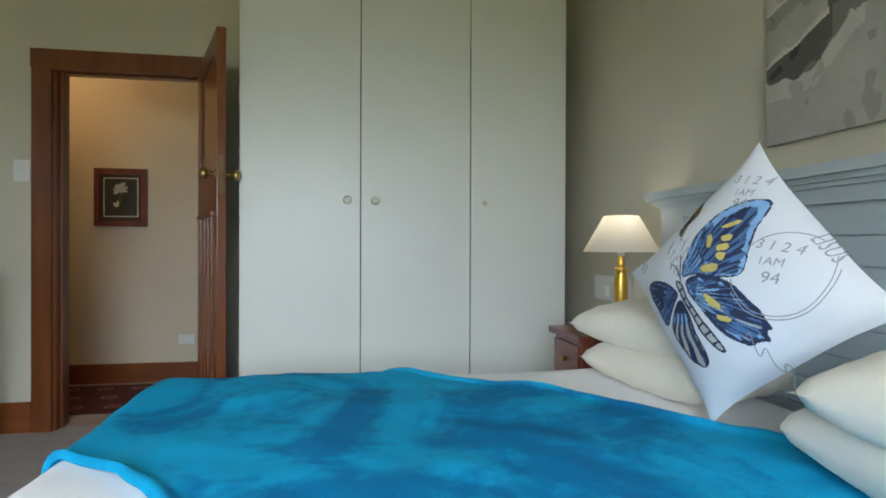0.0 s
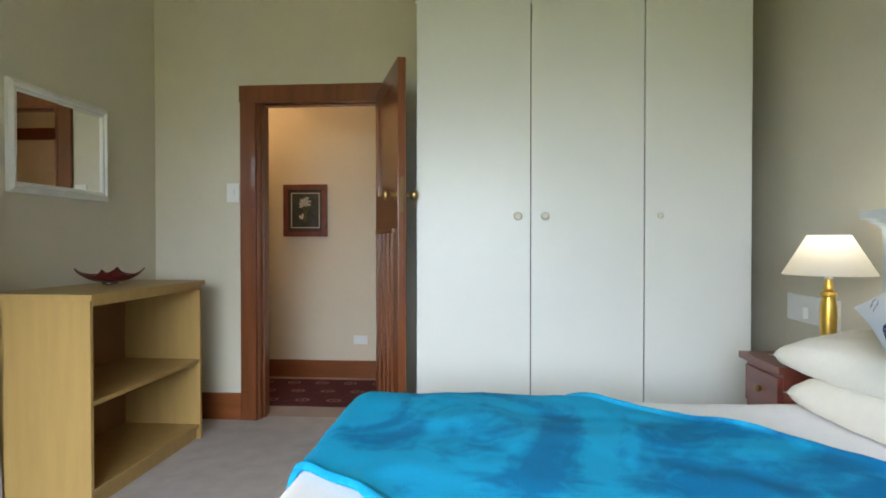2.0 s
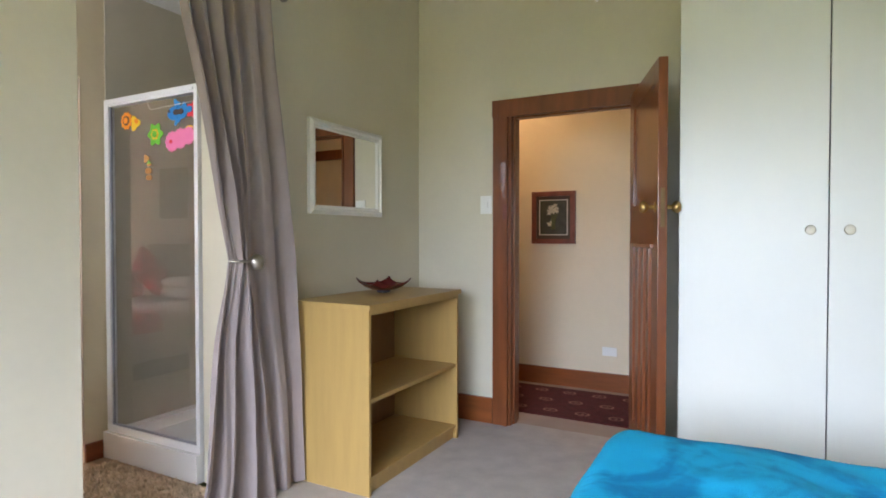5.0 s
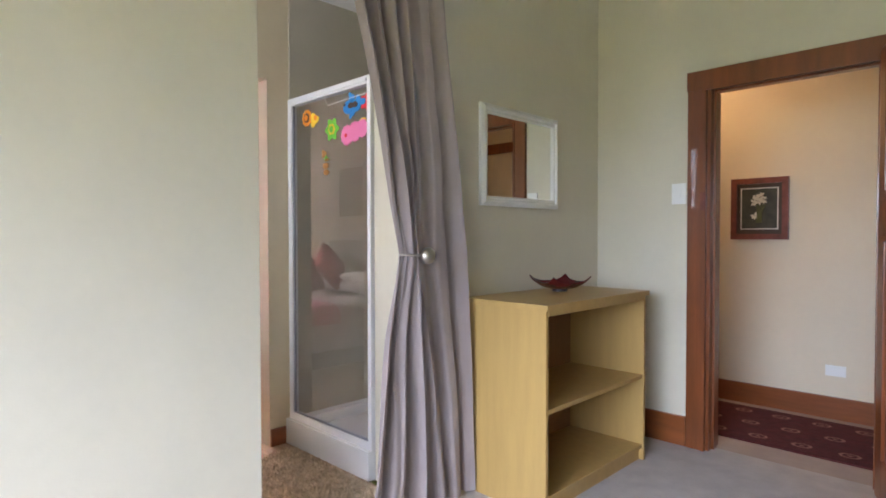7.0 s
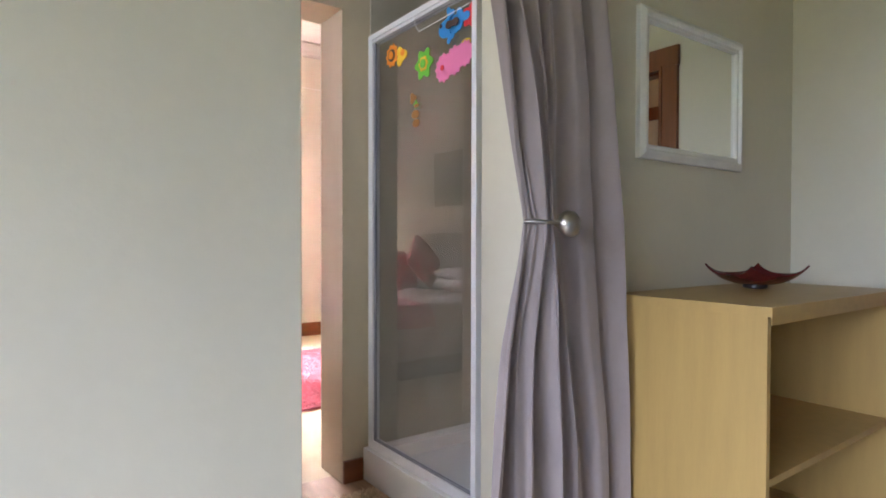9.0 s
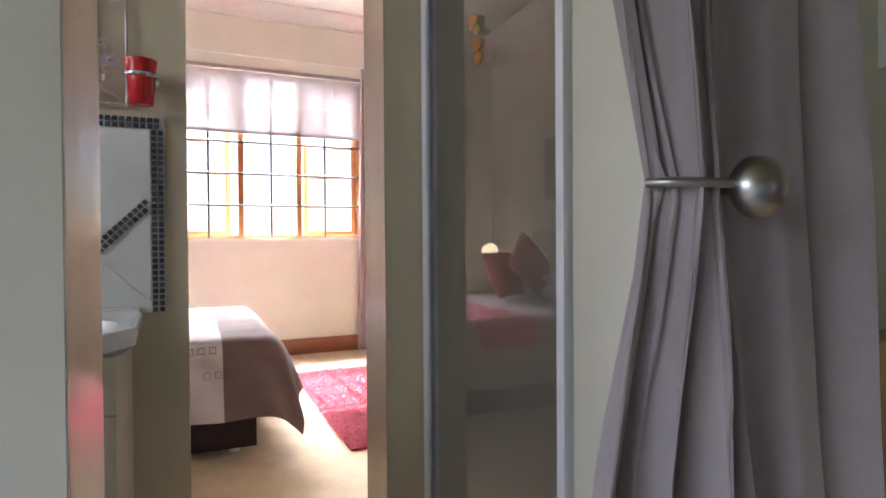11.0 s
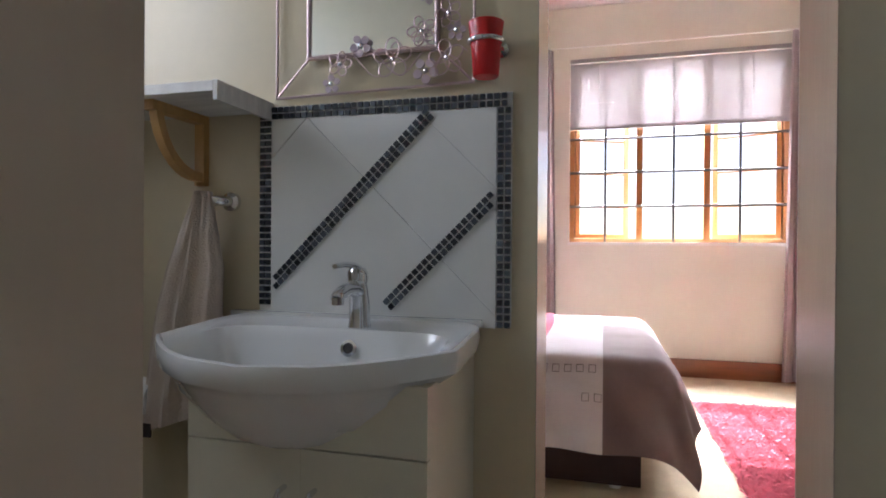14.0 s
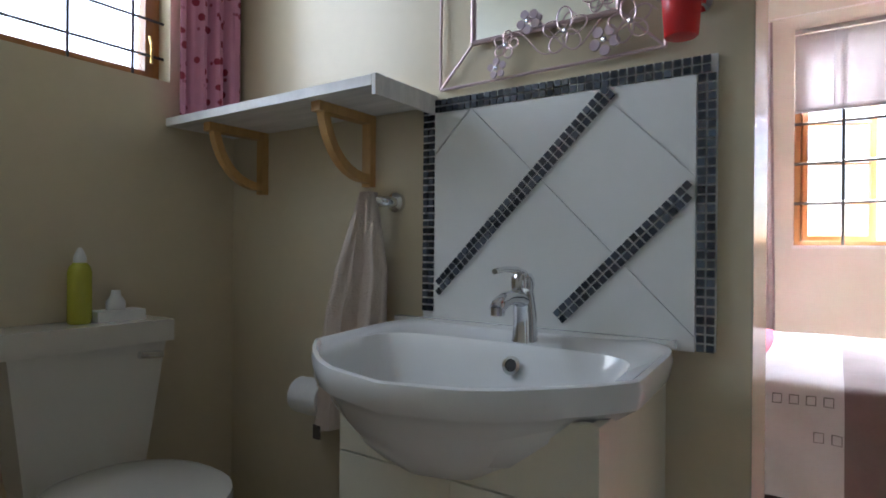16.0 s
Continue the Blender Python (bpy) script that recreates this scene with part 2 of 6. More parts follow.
structure("wall_bathroom_south", boxes((-1.14, -0.93, -0.2, -0.083, 0, H1), (-0.19, -0.08, -0.2, -0.083, 0, H1), (-0.93, -0.19, -0.2, -0.083, 0, 1.53), (-0.93, -0.19, -0.2, -0.083, 2.25, H1)), WALL_B, "beige painted bathroom wall with a high window", "wall")
structure("wall_shower", boxes((-1.14, -0.34, 2.95, 3.05, 0, H1), (-1.137, -1.13, 2.06, 2.95, 0.1, HB), (-0.35, -0.343, 2.075, 2.95, 0.1, HB)), material("grey_beige_shower_wall", (0.50, 0.46, 0.36), rough=0.3, vary=0.04), "grey beige shower walls", "wall")
structure("ceiling_bathroom", boxes((-1.14, -0.08, -0.083, 2.06, HB, HB + 0.06), (-1.14, -0.34, 2.06, 2.95, HB, HB + 0.06)), WHITE_CEIL, "white bathroom ceiling", "ceiling")
structure("wall_guest_west", boxes((-5.2, -5.03, -0.42, 1.203, 0, H2), (-5.2, -5.03, 2.935, 3.8, 0, H2), (-5.2, -5.03, 1.203, 2.935, 0, 1.12), (-5.2, -5.03, 1.203, 2.935, 2.69, H2)), WALL_C, "warm cream wall with a wide window", "wall")
structure("wall_guest_south", boxes((-5.03, -1.36, -0.42, -0.3, 0, H2)), WALL_C, "warm cream wall behind the guest bed", "wall")
structure("wall_guest_north", boxes((-5.03, -1.36, 3.7, 3.8, 0, H2)), WALL_C, "warm cream bedroom wall", "wall")
structure("wall_guest_east", boxes((-1.375, -1.363, -0.3, 1.345, 0, H2), (-1.375, -1.363, 1.925, 3.7, 0, H2), (-1.375, -1.363, 1.345, 1.925, 2.115, H2)), WALL_C, "warm cream bedroom wall beside the opening", "wall")
structure("ceiling_guest", boxes((-5.03, -1.36, -0.3, 3.7, H2, H2 + 0.1)), WHITE_CEIL, "white guest room ceiling", "ceiling")


def cove(name, path_x, y0, y1, z, flip):
    pr = [(0, -0.13), (0.02, -0.13), (0.025, -0.10), (0.05, -0.07), (0.09, -0.045), (0.12, -0.02), (0.14, -0.02), (0.14, 0), (0, 0)]
    bm = bmesh.new()
    a = [bm.verts.new((path_x + flip * u, y0, z + w)) for u, w in pr]
    b = [bm.verts.new((path_x + flip * u, y1, z + w)) for u, w in pr]
    for i in range(len(pr)):
        bm.faces.new((a[i], a[(i + 1) % len(pr)], b[(i + 1) % len(pr)], b[i]))
    bm.faces.new(a)
    bm.faces.new(b)
    return structure(name, bm, WHITE_CEIL, "white moulded ceiling cornice", "cornice")


cove("trim_cornice_west", -5.03, -0.3, 3.7, H2, 1)
tmp = cove("trim_cornice_south", 0, 0.145, 3.52, H2, 1)
tmp.matrix_basis = Matrix.Translation((-5.03, -0.3, 0)) @ pose(0, 0, 0, 0, 0, -90) @ Matrix.Diagonal((-1, 1, 1, 1))


def skirting(name, x0, x1, y0, y1, h=0.17):
    return structure(name, boxes((x0, x1, y0, y1, 0, h)), WOOD_H, "red-brown varnished wooden skirting board", "skirting", 0.004)


skirting("baseboard_north", 0.0, 0.575, 3.60, 3.62)
skirting("baseboard_west", 0.0, 0.02, 2.33, 3.60)
skirting("baseboard_hall", -2, 1.38, 4.778, 4.8, 0.145)
skirting("baseboard_hall_east", 2.36, 4.5, 4.778, 4.8, 0.145)
skirting("baseboard_bath", -1.14, -1.125, 1.925, 2.02, 0.1)
skirting("baseboard_guest_west", -5.03, -5.01, -0.3, 3.7, 0.15)
skirting("baseboard_guest_south", -5.01, -1.38, -0.3, -0.282, 0.15)
_jb = boxes((-0.093, 0.0255, 1.255, 1.2565, 0, 2.52))
for _v in _jb.verts:
    if _v.co.x < 0 and _v.co.y > 1.256:
        _v.co.y = 1.268
structure("trim_jamb_facing", _jb, GLOSS_JAMB, "glossy cream painted reveal of the opening", "trim")
structure("trim_guest_jamb", boxes((-1.362, -1.138, 1.345, 1.348, 0, 2.115), (-1.362, -1.138, 1.922, 1.925, 0, 2.115)), GLOSS_JAMB, "glossy cream painted door reveal", "trim")

# ---- hall door ----
frame_door = structure("door_frame", boxes((0.58, 0.682, 3.597, 3.62, 0, 2.05), (1.475, 1.577, 3.597, 3.62, 0, 2.05), (0.575, 1.582, 3.595, 3.62, 2.034, 2.14)), WOOD, "red-brown varnished wooden door surround", "door frame", 0.006)
part("lining", boxes((0.67, 0.70, 3.618, 3.77, 0, 2.04), (1.457, 1.487, 3.618, 3.77, 0, 2.04), (0.67, 1.487, 3.618, 3.77, 2.036, 2.075)), WOOD, frame_door, bevel=0.003)
part("stop", boxes((0.70, 0.712, 3.665, 3.71, 0, 2.03), (1.445, 1.457, 3.665, 3.71, 0, 2.03), (0.70, 1.457, 3.665, 3.71, 2.024, 2.036)), WOOD, frame_door)
part("strike_plate", boxes((0.655, 0.685, 3.588, 3.594, 1.36, 1.46)), DARKWOOD, frame_door, "worn brass strike plate")
part("architrave_bead", boxes((0.668, 0.684, 3.59, 3.60, 0, 2.03), (0.668, 1.487, 3.59, 3.60, 2.026, 2.042)), WOOD, frame_door)

DULL = material("tarnished_brass", (0.20, 0.13, 0.06), rough=0.45, metal=0.8, vary=0.3)
HINGE = Vector((1.50, 3.60, 0))
FREE = Vector((1.75, 2.90, 0))
_d = (FREE - HINGE).normalized()
DOORM = Matrix.Translation(HINGE) @ Matrix(((_d.x, -_d.y, 0, 0), (_d.y, _d.x, 0, 0), (0, 0, 1, 0), (0, 0, 0, 1)))
LW = (FREE - HINGE).length
door = thing("door_1", HINGE, "open red-brown panelled wooden door with brass knobs", "door", kind="structure")


def door_piece(name, rows, mat, label="", bevel=0.003, parent=door):
    return part(name, moved(boxes(*rows), DOORM), mat, parent, label, bevel=bevel)


Y0, Y1 = -0.042, 0.0
for a, b, c, d in ((0, 0.1, 0.008, 2.07), (LW - 0.1, LW, 0.008, 2.07)):
    door_piece("stile", [(a, b, Y0, Y1, c, d)], WOOD)
for c, d in ((0.008, 0.2), (1.2, 1.42), (1.97, 2.07)):
    door_piece("rail", [(0.1, LW - 0.1, Y0, Y1, c, d)], WOOD_H)
for k in range(1, 4):
    xm = 0.1 + (LW - 0.2) * k / 4
    door_piece("muntin", [(xm - 0.03, xm + 0.03, Y0, Y1, 0.2, 1.2)], WOOD)
for k in range(4):
    w4 = (LW - 0.2) / 4
    door_piece("panel", [(0.1 + w4 * k + (0.03 if k else 0), 0.1 + w4 * (k + 1) - (0.03 if k < 3 else 0), Y0 + 0.014, Y1 - 0.014, 0.2, 1.2)], WOOD)
door_piece("panel", [(0.1, LW - 0.1, Y0 + 0.014, Y1 - 0.014, 1.42, 1.97)], WOOD)
door_piece("ledge", [(0.085, LW - 0.085, Y0 - 0.016, Y0, 1.19, 1.212)], WOOD_H)
door_piece("lock_edge_plate", [(LW, LW + 0.003, Y0 + 0.012, Y1 - 0.012, 1.29, 1.47)], DULL, "worn brass lock plate", 0.0)
for s, y in ((-1, Y0), (1, Y1)):
    bm = lathe([(0.026, 0), (0.026, 0.004), (0.011, 0.008), (0.010, 0.03), (0.02, 0.036), (0.029, 0.048), (0.029, 0.058), (0.02, 0.07), (0.004, 0.074)], 20)
    moved(bm, DOORM @ Matrix.Translation((LW - 0.055, y, 1.385)) @ pose(0, 0, 0, -90 * s, 0, 0))
    part("knob", bm, BRASS, door, "aged brass knob", smooth=True)

# ---- a second door across the hall ----
hd = structure("door_2", boxes((1.47, 2.27, 4.79, 4.8, 0.01, 2.04)), material("cream_door_paint", (0.82, 0.72, 0.55), rough=0.4), "closed cream-painted flush door across the hall", "door")
for _r in ((1.38, 1.47, 0, 2.04), (2.27, 2.36, 0, 2.04), (1.38, 2.36, 2.04, 2.14)):
    part("architrave", boxes((_r[0], _r[1], 4.772, 4.8, _r[2], _r[3])), WOOD, hd, "red-brown varnished wooden surround", bevel=0.005)
part("knob", moved(lathe([(0.022, 0), (0.01, 0.006), (0.01, 0.03), (0.026, 0.045), (0.02, 0.06), (0.004, 0.064)], 18), Matrix.Translation((2.19, 4.79, 1.05)) @ pose(0, 0, 0, 90, 0, 0)), BRASS, hd, "aged brass knob", smooth=True)

# ---- light switch and sockets ----
sw = thing("light_switch", (0.524, 3.62, 1.46), "white plastic light switch beside the door", "switch")
part("plate", boxes((0.484, 0.566, 3.612, 3.62, 1.40, 1.52)), PLASTIC, sw, bevel=0.003)
part("rocker", boxes((0.512, 0.538, 3.606, 3.612, 1.44, 1.48)), PLASTIC, sw, bevel=0.002)
so = thing("wall_socket", (1.087, 4.8, 0.32), "white plastic wall socket in the hall", "socket")
part("plate", boxes((1.03, 1.145, 4.79, 4.8, 0.285, 0.355)), PLASTIC, so, bevel=0.003)
part("rocker", boxes((1.05, 1.07, 4.785, 4.79, 0.31, 0.33)), PLASTIC, so, bevel=0.001)

# ---- wardrobe ----
wr = thing("wardrobe", (2.63, 3.3, 0), "tall off-white three-door built-in wardrobe", "wardrobe")
WX = (1.80, 2.378, 2.944, 3.462)
for _n, _r in (("side_panel", (1.79, 1.81, 3.012, 3.615, 0, 2.4)), ("side_panel", (3.45, 3.47, 3.012, 3.615, 0, 2.4)), ("top_panel", (1.81, 3.45, 3.022, 3.615, 2.37, 2.4)), ("back_panel", (1.81, 3.45, 3.6, 3.615, 0, 2.37)), ("plinth", (1.81, 3.45, 3.025, 3.05, 0, 0.06))):
    part(_n, boxes(_r), WARDROBE, wr, bevel=0.002)
# Added sheet behind the doors that paints the gaps between them dark.
part("gap_shade_sheet", boxes((1.812, 3.448, 3.03, 3.04, 0.06, 2.37)), SHADOW_GAP, wr)
for i in range(3):
    dr = part("door", boxes((WX[i] + 0.003, WX[i + 1] - 0.003, 2.995, 3.015, 0.05, 2.36 if i == 2 else 2.385)), WARDROBE, wr, bevel=0.003)
    kx = (2.311, 2.449, 3.02)[i]
    r = 1.0 if i < 2 else 0.7
    bm = lathe([(0.010 * r, 0), (0.009 * r, 0.012 * r), (0.018 * r, 0.016 * r), (0.021 * r, 0.024 * r), (0.017 * r, 0.032 * r), (0.004, 0.035 * r)], 18)
    part("knob", moved(bm, Matrix.Translation((kx, 2.996, 1.275)) @ pose(0, 0, 0, 90, 0, 0)), material("beige_knob", (0.62, 0.58, 0.46), rough=0.3), dr, "small round beige knob", smooth=True)
part("crown", boxes((1.785, 3.475, 3.0, 3.02, 2.387, 2.415)), WARDROBE, wr, bevel=0.003)

# ---- bookcase ----
bc = thing("bookcase", (0.26, 2.785, 0), "low pale oak laminate bookcase with two open shelves", "bookcase")
part("top", boxes((0.024, 0.512, 2.305, 3.268, 0.897, 0.922)), PINE, bc, bevel=0.004)
part("side", boxes((0.03, 0.495, 2.318, 2.336, 0, 0.897)), PINE, bc, bevel=0.001)
part("side", boxes((0.03, 0.495, 3.24, 3.258, 0, 0.897)), PINE, bc, bevel=0.001)
part("front_rail", boxes((0.484, 0.498, 2.336, 3.24, 0.872, 0.897)), PINE, bc, bevel=0.001)
part("shelf", boxes((0.04, 0.488, 2.336, 3.24, 0.445, 0.465)), PINE, bc, bevel=0.001)
part("shelf", boxes((0.04, 0.488, 2.336, 3.24, 0.065, 0.085)), PINE, bc, bevel=0.001)
part("plinth", boxes((0.455, 0.47, 2.336, 3.24, 0, 0.065)), PINE, bc)
# Back panel wears the darker oak, so its shade is painted on.
part("back", boxes((0.03, 0.038, 2.336, 3.24, 0.0, 0.897)), PINE_SHADED, bc)

bowl = tagged(part("bowl", sheet(20, 20, lambda u, v: (0.19 + (u - 0.5) * 0.21 + (v - 0.5) * 0.09, 2.89 - (u - 0.5) * 0.09 + (v - 0.5) * 0.21, 0.9405 + 0.018 * (4 * ((u - .5) ** 2 * abs(u - .5) * 2 + (v - .5) ** 2 * abs(v - .5) * 2)) * 1.9), 0.006), material("dark_red_lacquer", (0.10, 0.012, 0.012), rough=0.22, vary=0.5, scale=12), smooth=True), "square dark red lacquered bowl with upswept corners on the bookcase", "bowl")
part("foot", lathe([(0.035, 0), (0.04, 0.004), (0.04, 0.016)], 20, (0.19, 2.89, 0.9225)), material("black_lacquer", (0.02, 0.015, 0.015), rough=0.3), bowl, smooth=True)

# ---- wall mirror ----
wm = thing("wall_mirror", (0.0, 2.79, 1.63), "rectangular wall mirror in a stepped white frame", "mirror")
ya, yb, za, zb = 2.452, 3.13, 1.372, 1.886


def stepped_frame(parent, mat, x, sgn, ya, yb, za, zb, steps, name="frame_side"):
    """Four mitred lengths of a stepped moulding, round an opening in a plane of constant x."""
    for k in range(4):
        bm = bmesh.new()
        prof = [(0, 0)] + steps + [(steps[-1][0], 0)]
        rows = []
        for e in (0, 1):
            ring = []
            for w, d in prof:
                q = [(ya + w, za + w), (yb - w, za + w), (yb - w, zb - w), (ya + w, zb - w)][(k + e) % 4]
                ring.append(bm.verts.new((x + sgn * d, q[0], q[1])))
            rows.append(ring)
        n = len(prof)
        for i in range(n):
            bm.faces.new((rows[0][i], rows[0][(i + 1) % n], rows[1][(i + 1) % n], rows[1][i]))
        bm.faces.new(rows[0])
        bm.faces.new(rows[1])
        part(name, bm, mat, parent)


stepped_frame(wm, material("white_frame_paint", (0.80, 0.79, 0.76), rough=0.35), 0.0, 1, ya, yb, za, zb, [(0, 0.018), (0.018, 0.03), (0.026, 0.03), (0.032, 0.02), (0.045, 0.02), (0.05, 0.012)])
part("glass", boxes((0.001, 0.008, ya + 0.048, yb - 0.048, za + 0.048, zb - 0.048)), MIRROR, wm, "silvered mirror glass")

# ---- hall picture and runner ----
hp = thing("framed_picture", (0.62, 4.8, 1.41), "dark framed picture of pale lilies on the hall wall", "picture")


def flat_frame(parent, mat, y, x0, x1, z0, z1, w, d, name="frame_side"):
    for r in ((x0, x1, z0, z0 + w), (x0, x1, z1 - w, z1), (x0, x0 + w, z0 + w, z1 - w), (x1 - w, x1, z0 + w, z1 - w)):
        part(name, boxes((r[0], r[1], y - d, y, r[2], r[3])), mat, parent, bevel=0.003)


flat_frame(hp, DARKWOOD, 4.8, 0.433, 0.806, 1.19, 1.628, 0.04, 0.03)
part("mat_board", boxes((0.47, 0.77, 4.785, 4.797, 1.225, 1.595)), material("dark_brown_mat", (0.05, 0.03, 0.02), rough=0.6), hp)
flat_frame(hp, material("pale_slip", (0.75, 0.72, 0.62), rough=0.5), 4.785, 0.498, 0.742, 1.262, 1.558, 0.006, 0.004, "slip")
part("painting", boxes((0.504, 0.736, 4.782, 4.785, 1.268, 1.552)), material("dark_still_life", (0.035, 0.035, 0.022), rough=0.5, vary=0.6, scale=14), hp)
random.seed(4)
LILY = material("pale_lily_paint", (0.62, 0.60, 0.48), rough=0.6)
for cx, cz in ((0.60, 1.49), (0.635, 1.50), (0.585, 1.455), (0.62, 1.462), (0.65, 1.47), (0.59, 1.36)):
    bm = bmesh.new()
    for k in range(6):
        a = k * 1.047 + random.random()
        p = Vector((cx, 4.7805, cz))
        q = p + Vector((math.cos(a), 0, math.sin(a))) * 0.03
        s = Vector((-math.sin(a), 0, math.cos(a))) * 0.008
        m = (p + q) / 2
        bm.faces.new([bm.verts.new(v) for v in (p, m + s, q, m - s)])
    part("lily", bm, LILY, hp, "pale cream painted lily")
bm = bmesh.new()
for k in range(7):
    tube([(0.60 + 0.01 * k, 4.7812, 1.44), (0.61 + 0.004 * k, 4.7812, 1.38), (0.6 + 0.006 * k, 4.7812, 1.31)], 0.0025, 5, bm)
part("stems", bm, material("olive_paint", (0.10, 0.11, 0.04), rough=0.6), hp)

RUG = material("dark_red_runner", (0.085, 0.012, 0.014), rough=0.95, vary=0.4, scale=20, bump=0.6, bump_scale=300)
rn = tagged(part("hall_runner", boxes((-1.8, 4.2, 3.93, 4.68, 0, 0.008)), RUG), "dark red patterned hall runner with pale medallions", "rug")
bm = bmesh.new()
for k in range(8):
    a0, a1 = k * math.pi / 4, (k + 1) * math.pi / 4
    bm.faces.new([bm.verts.new((r * 1.4 * math.cos(a), r * math.sin(a), 0)) for r, a in ((0.028, a0), (0.04, a0), (0.04, a1), (0.028, a1))])
bm.faces.new([bm.verts.new((0.016 * math.cos(a), 0.011 * math.sin(a), 0)) for a in (0, 1.57, 3.14, 4.71)])
first = part("medallion", bm, material("faded_pink_wool", (0.34, 0.16, 0.12), rough=0.95), rn, "faded pink medallion pattern")
for i in range(26):
    for j in range(3):
        ob = first if i + j == 0 else new("medallion", first.data)
        ob.parent = rn
        ob.matrix_basis = Matrix.Translation((-1.7 + i * 0.23 + (0.115 if j % 2 else 0), 4.06 + j * 0.25, 0.0092))
hl = thing("hall_lamp", (0.1, 4.25, 2.8), "warm glowing glass ceiling lamp in the hall", "ceiling lamp")
part("shade", lathe([(0.03, 0), (0.13, -0.03), (0.15, -0.07), (0.1, -0.12), (0.02, -0.135)], 24, (0.1, 4.25, 2.8)), glowing("warm_hall_glass", (1, 0.72, 0.4), 0.8), hl, smooth=True)
_hl = new("hall_lamp_light", bpy.data.lights.new("hall_lamp_light", "POINT"))
_hl.data.energy, _hl.data.color, _hl.data.shadow_soft_size, _hl.location = 0.86, (1, 0.62, 0.28), 0.12, (0.1, 4.25, 2.55)

# ---- the blue bed ----
ZB = 0.615
bed = thing("double_bed", (2.55, 1.27, 0), "double bed with white linen and a grey-blue headboard", "bed")
part("base", boxes((1.72, 3.46, 0.52, 2.0, 0.04, 0.32)), cloth("beige_divan_fabric", (0.5, 0.45, 0.38)), bed, bevel=0.02)
for x in (1.8, 3.38):
    for y in (0.6, 1.92):
        part("leg", lathe([(0.025, 0), (0.03, 0.04)], 12, (x, y, 0)), DARKWOOD, bed)


part("mattress", boxes((1.72, 3.46, 0.52, 2.01, 0.32, 0.58)), SHEET, bed, bevel=0.05, seg=3)


def drape(x, y, rect, top, r=0.07, fold=0.01, waves=36, flare=0.12):
    """A point of a cloth laid over a block: flat on top, bending down over the sides, with hanging corners."""
    x0, x1, y0, y1 = rect
    ex, ey = min(max(x, x0), x1), min(max(y, y0), y1)
    ox, oy = x - ex, y - ey
    o = math.hypot(ox, oy)
    z = top + 0.010 * noise.noise(Vector((x * 3, y * 3, 1))) + 0.003 * noise.noise(Vector((x * 9, y * 8, 5)))
    if o < 1e-6:
        return Vector((x, y, z))
    a = min(o / r, math.pi / 2)
    down = r * (1 - math.cos(a)) + max(o - r * math.pi / 2, 0)
    out = r * math.sin(a) + flare * max(o - r, 0) + fold * math.sin((x - y) * waves) * min(down / 0.15, 1)
    return Vector((ex + ox / o * out, ey + oy / o * out, z - down))


BED1 = (1.77, 3.46, 0.57, 1.96)


def cover_point(x, y, lift=0.0, grow=0.0, fold=0.008):
    return drape(x, y, BED1, ZB + lift, 0.07 + grow, fold)


duvet = tagged(part("duvet", sheet(70, 80, lambda u, v: cover_point(1.43 + 2.02 * u, 0.22 + 2.08 * v), 0.01), SHEET, smooth=True), "white cotton duvet cover smoothed over the bed", "bedding")


def velvet(name, low, high):
    """Plush with its nap brushed both ways: broad two-tone swathes broken by finger strokes."""
    m = material(name, low, rough=0.8, spec=0.12, bump=0.35, bump_scale=240)
    nt = m.node_tree
    r = nt.nodes["Color Ramp"]
    n1, n2 = [n for n in nt.nodes if n.bl_idname == "ShaderNodeTexNoise"][:2]
    n1.inputs["Scale"].default_value, n1.inputs["Detail"].default_value, n1.inputs["Distortion"].default_value = 1.9, 6, 1.1
    n1.inputs["Roughness"].default_value = 0.55
    n2.inputs["Scale"].default_value, n2.inputs["Detail"].default_value, n2.inputs["Distortion"].default_value = 9, 4, 2.2
    nt.nodes["Math"].inputs[1].default_value = 0.22
    r.color_ramp.elements[0].position, r.color_ramp.elements[1].position = 0.555, 0.665
    r.color_ramp.elements[0].color, r.color_ramp.elements[1].color = (*low, 1), (*high, 1)
    return m


THROW = velvet("turquoise_fleece", (0.0, 0.19, 0.42), (0.002, 0.38, 0.66))


def throw_point(u, v):
    """A fleece laid askew: its far edge lies along the bed, its head edge runs slantwise, and the near foot corner is folded back."""
    y = 0.30 + 1.92 * v
    head = lerp(((0.0, 3.42), (0.9, 3.36), (1.15, 3.30), (1.32, 3.18), (1.62, 2.95), (2.02, 2.45), (2.4, 2.2)), y)
    foot = lerp(((0.0, 2.3), (0.9, 2.12), (1.13, 1.94), (1.19, 1.89), (1.34, 1.70), (1.5, 1.46), (2.4, 1.46)), y)
    x = foot + (head - foot) * u
    p = cover_point(x, y, 0.016, 0.016, 0.008)
    p.z += 0.010 * noise.noise(Vector((x * 4, y * 4, 7))) + 0.006 * noise.noise(Vector((x * 13, y * 11, 3)))
    edge = min(u, 1 - u) * (head - foot)
    if edge < 0.045:
        p.z += 0.010 * math.sin(edge / 0.045 * math.pi)
    return p


tagged(part("throw_blanket", sheet(110, 110, throw_point, 0.012), THROW, smooth=True), "turquoise blue plush fleece throw spread over the bed", "blanket")

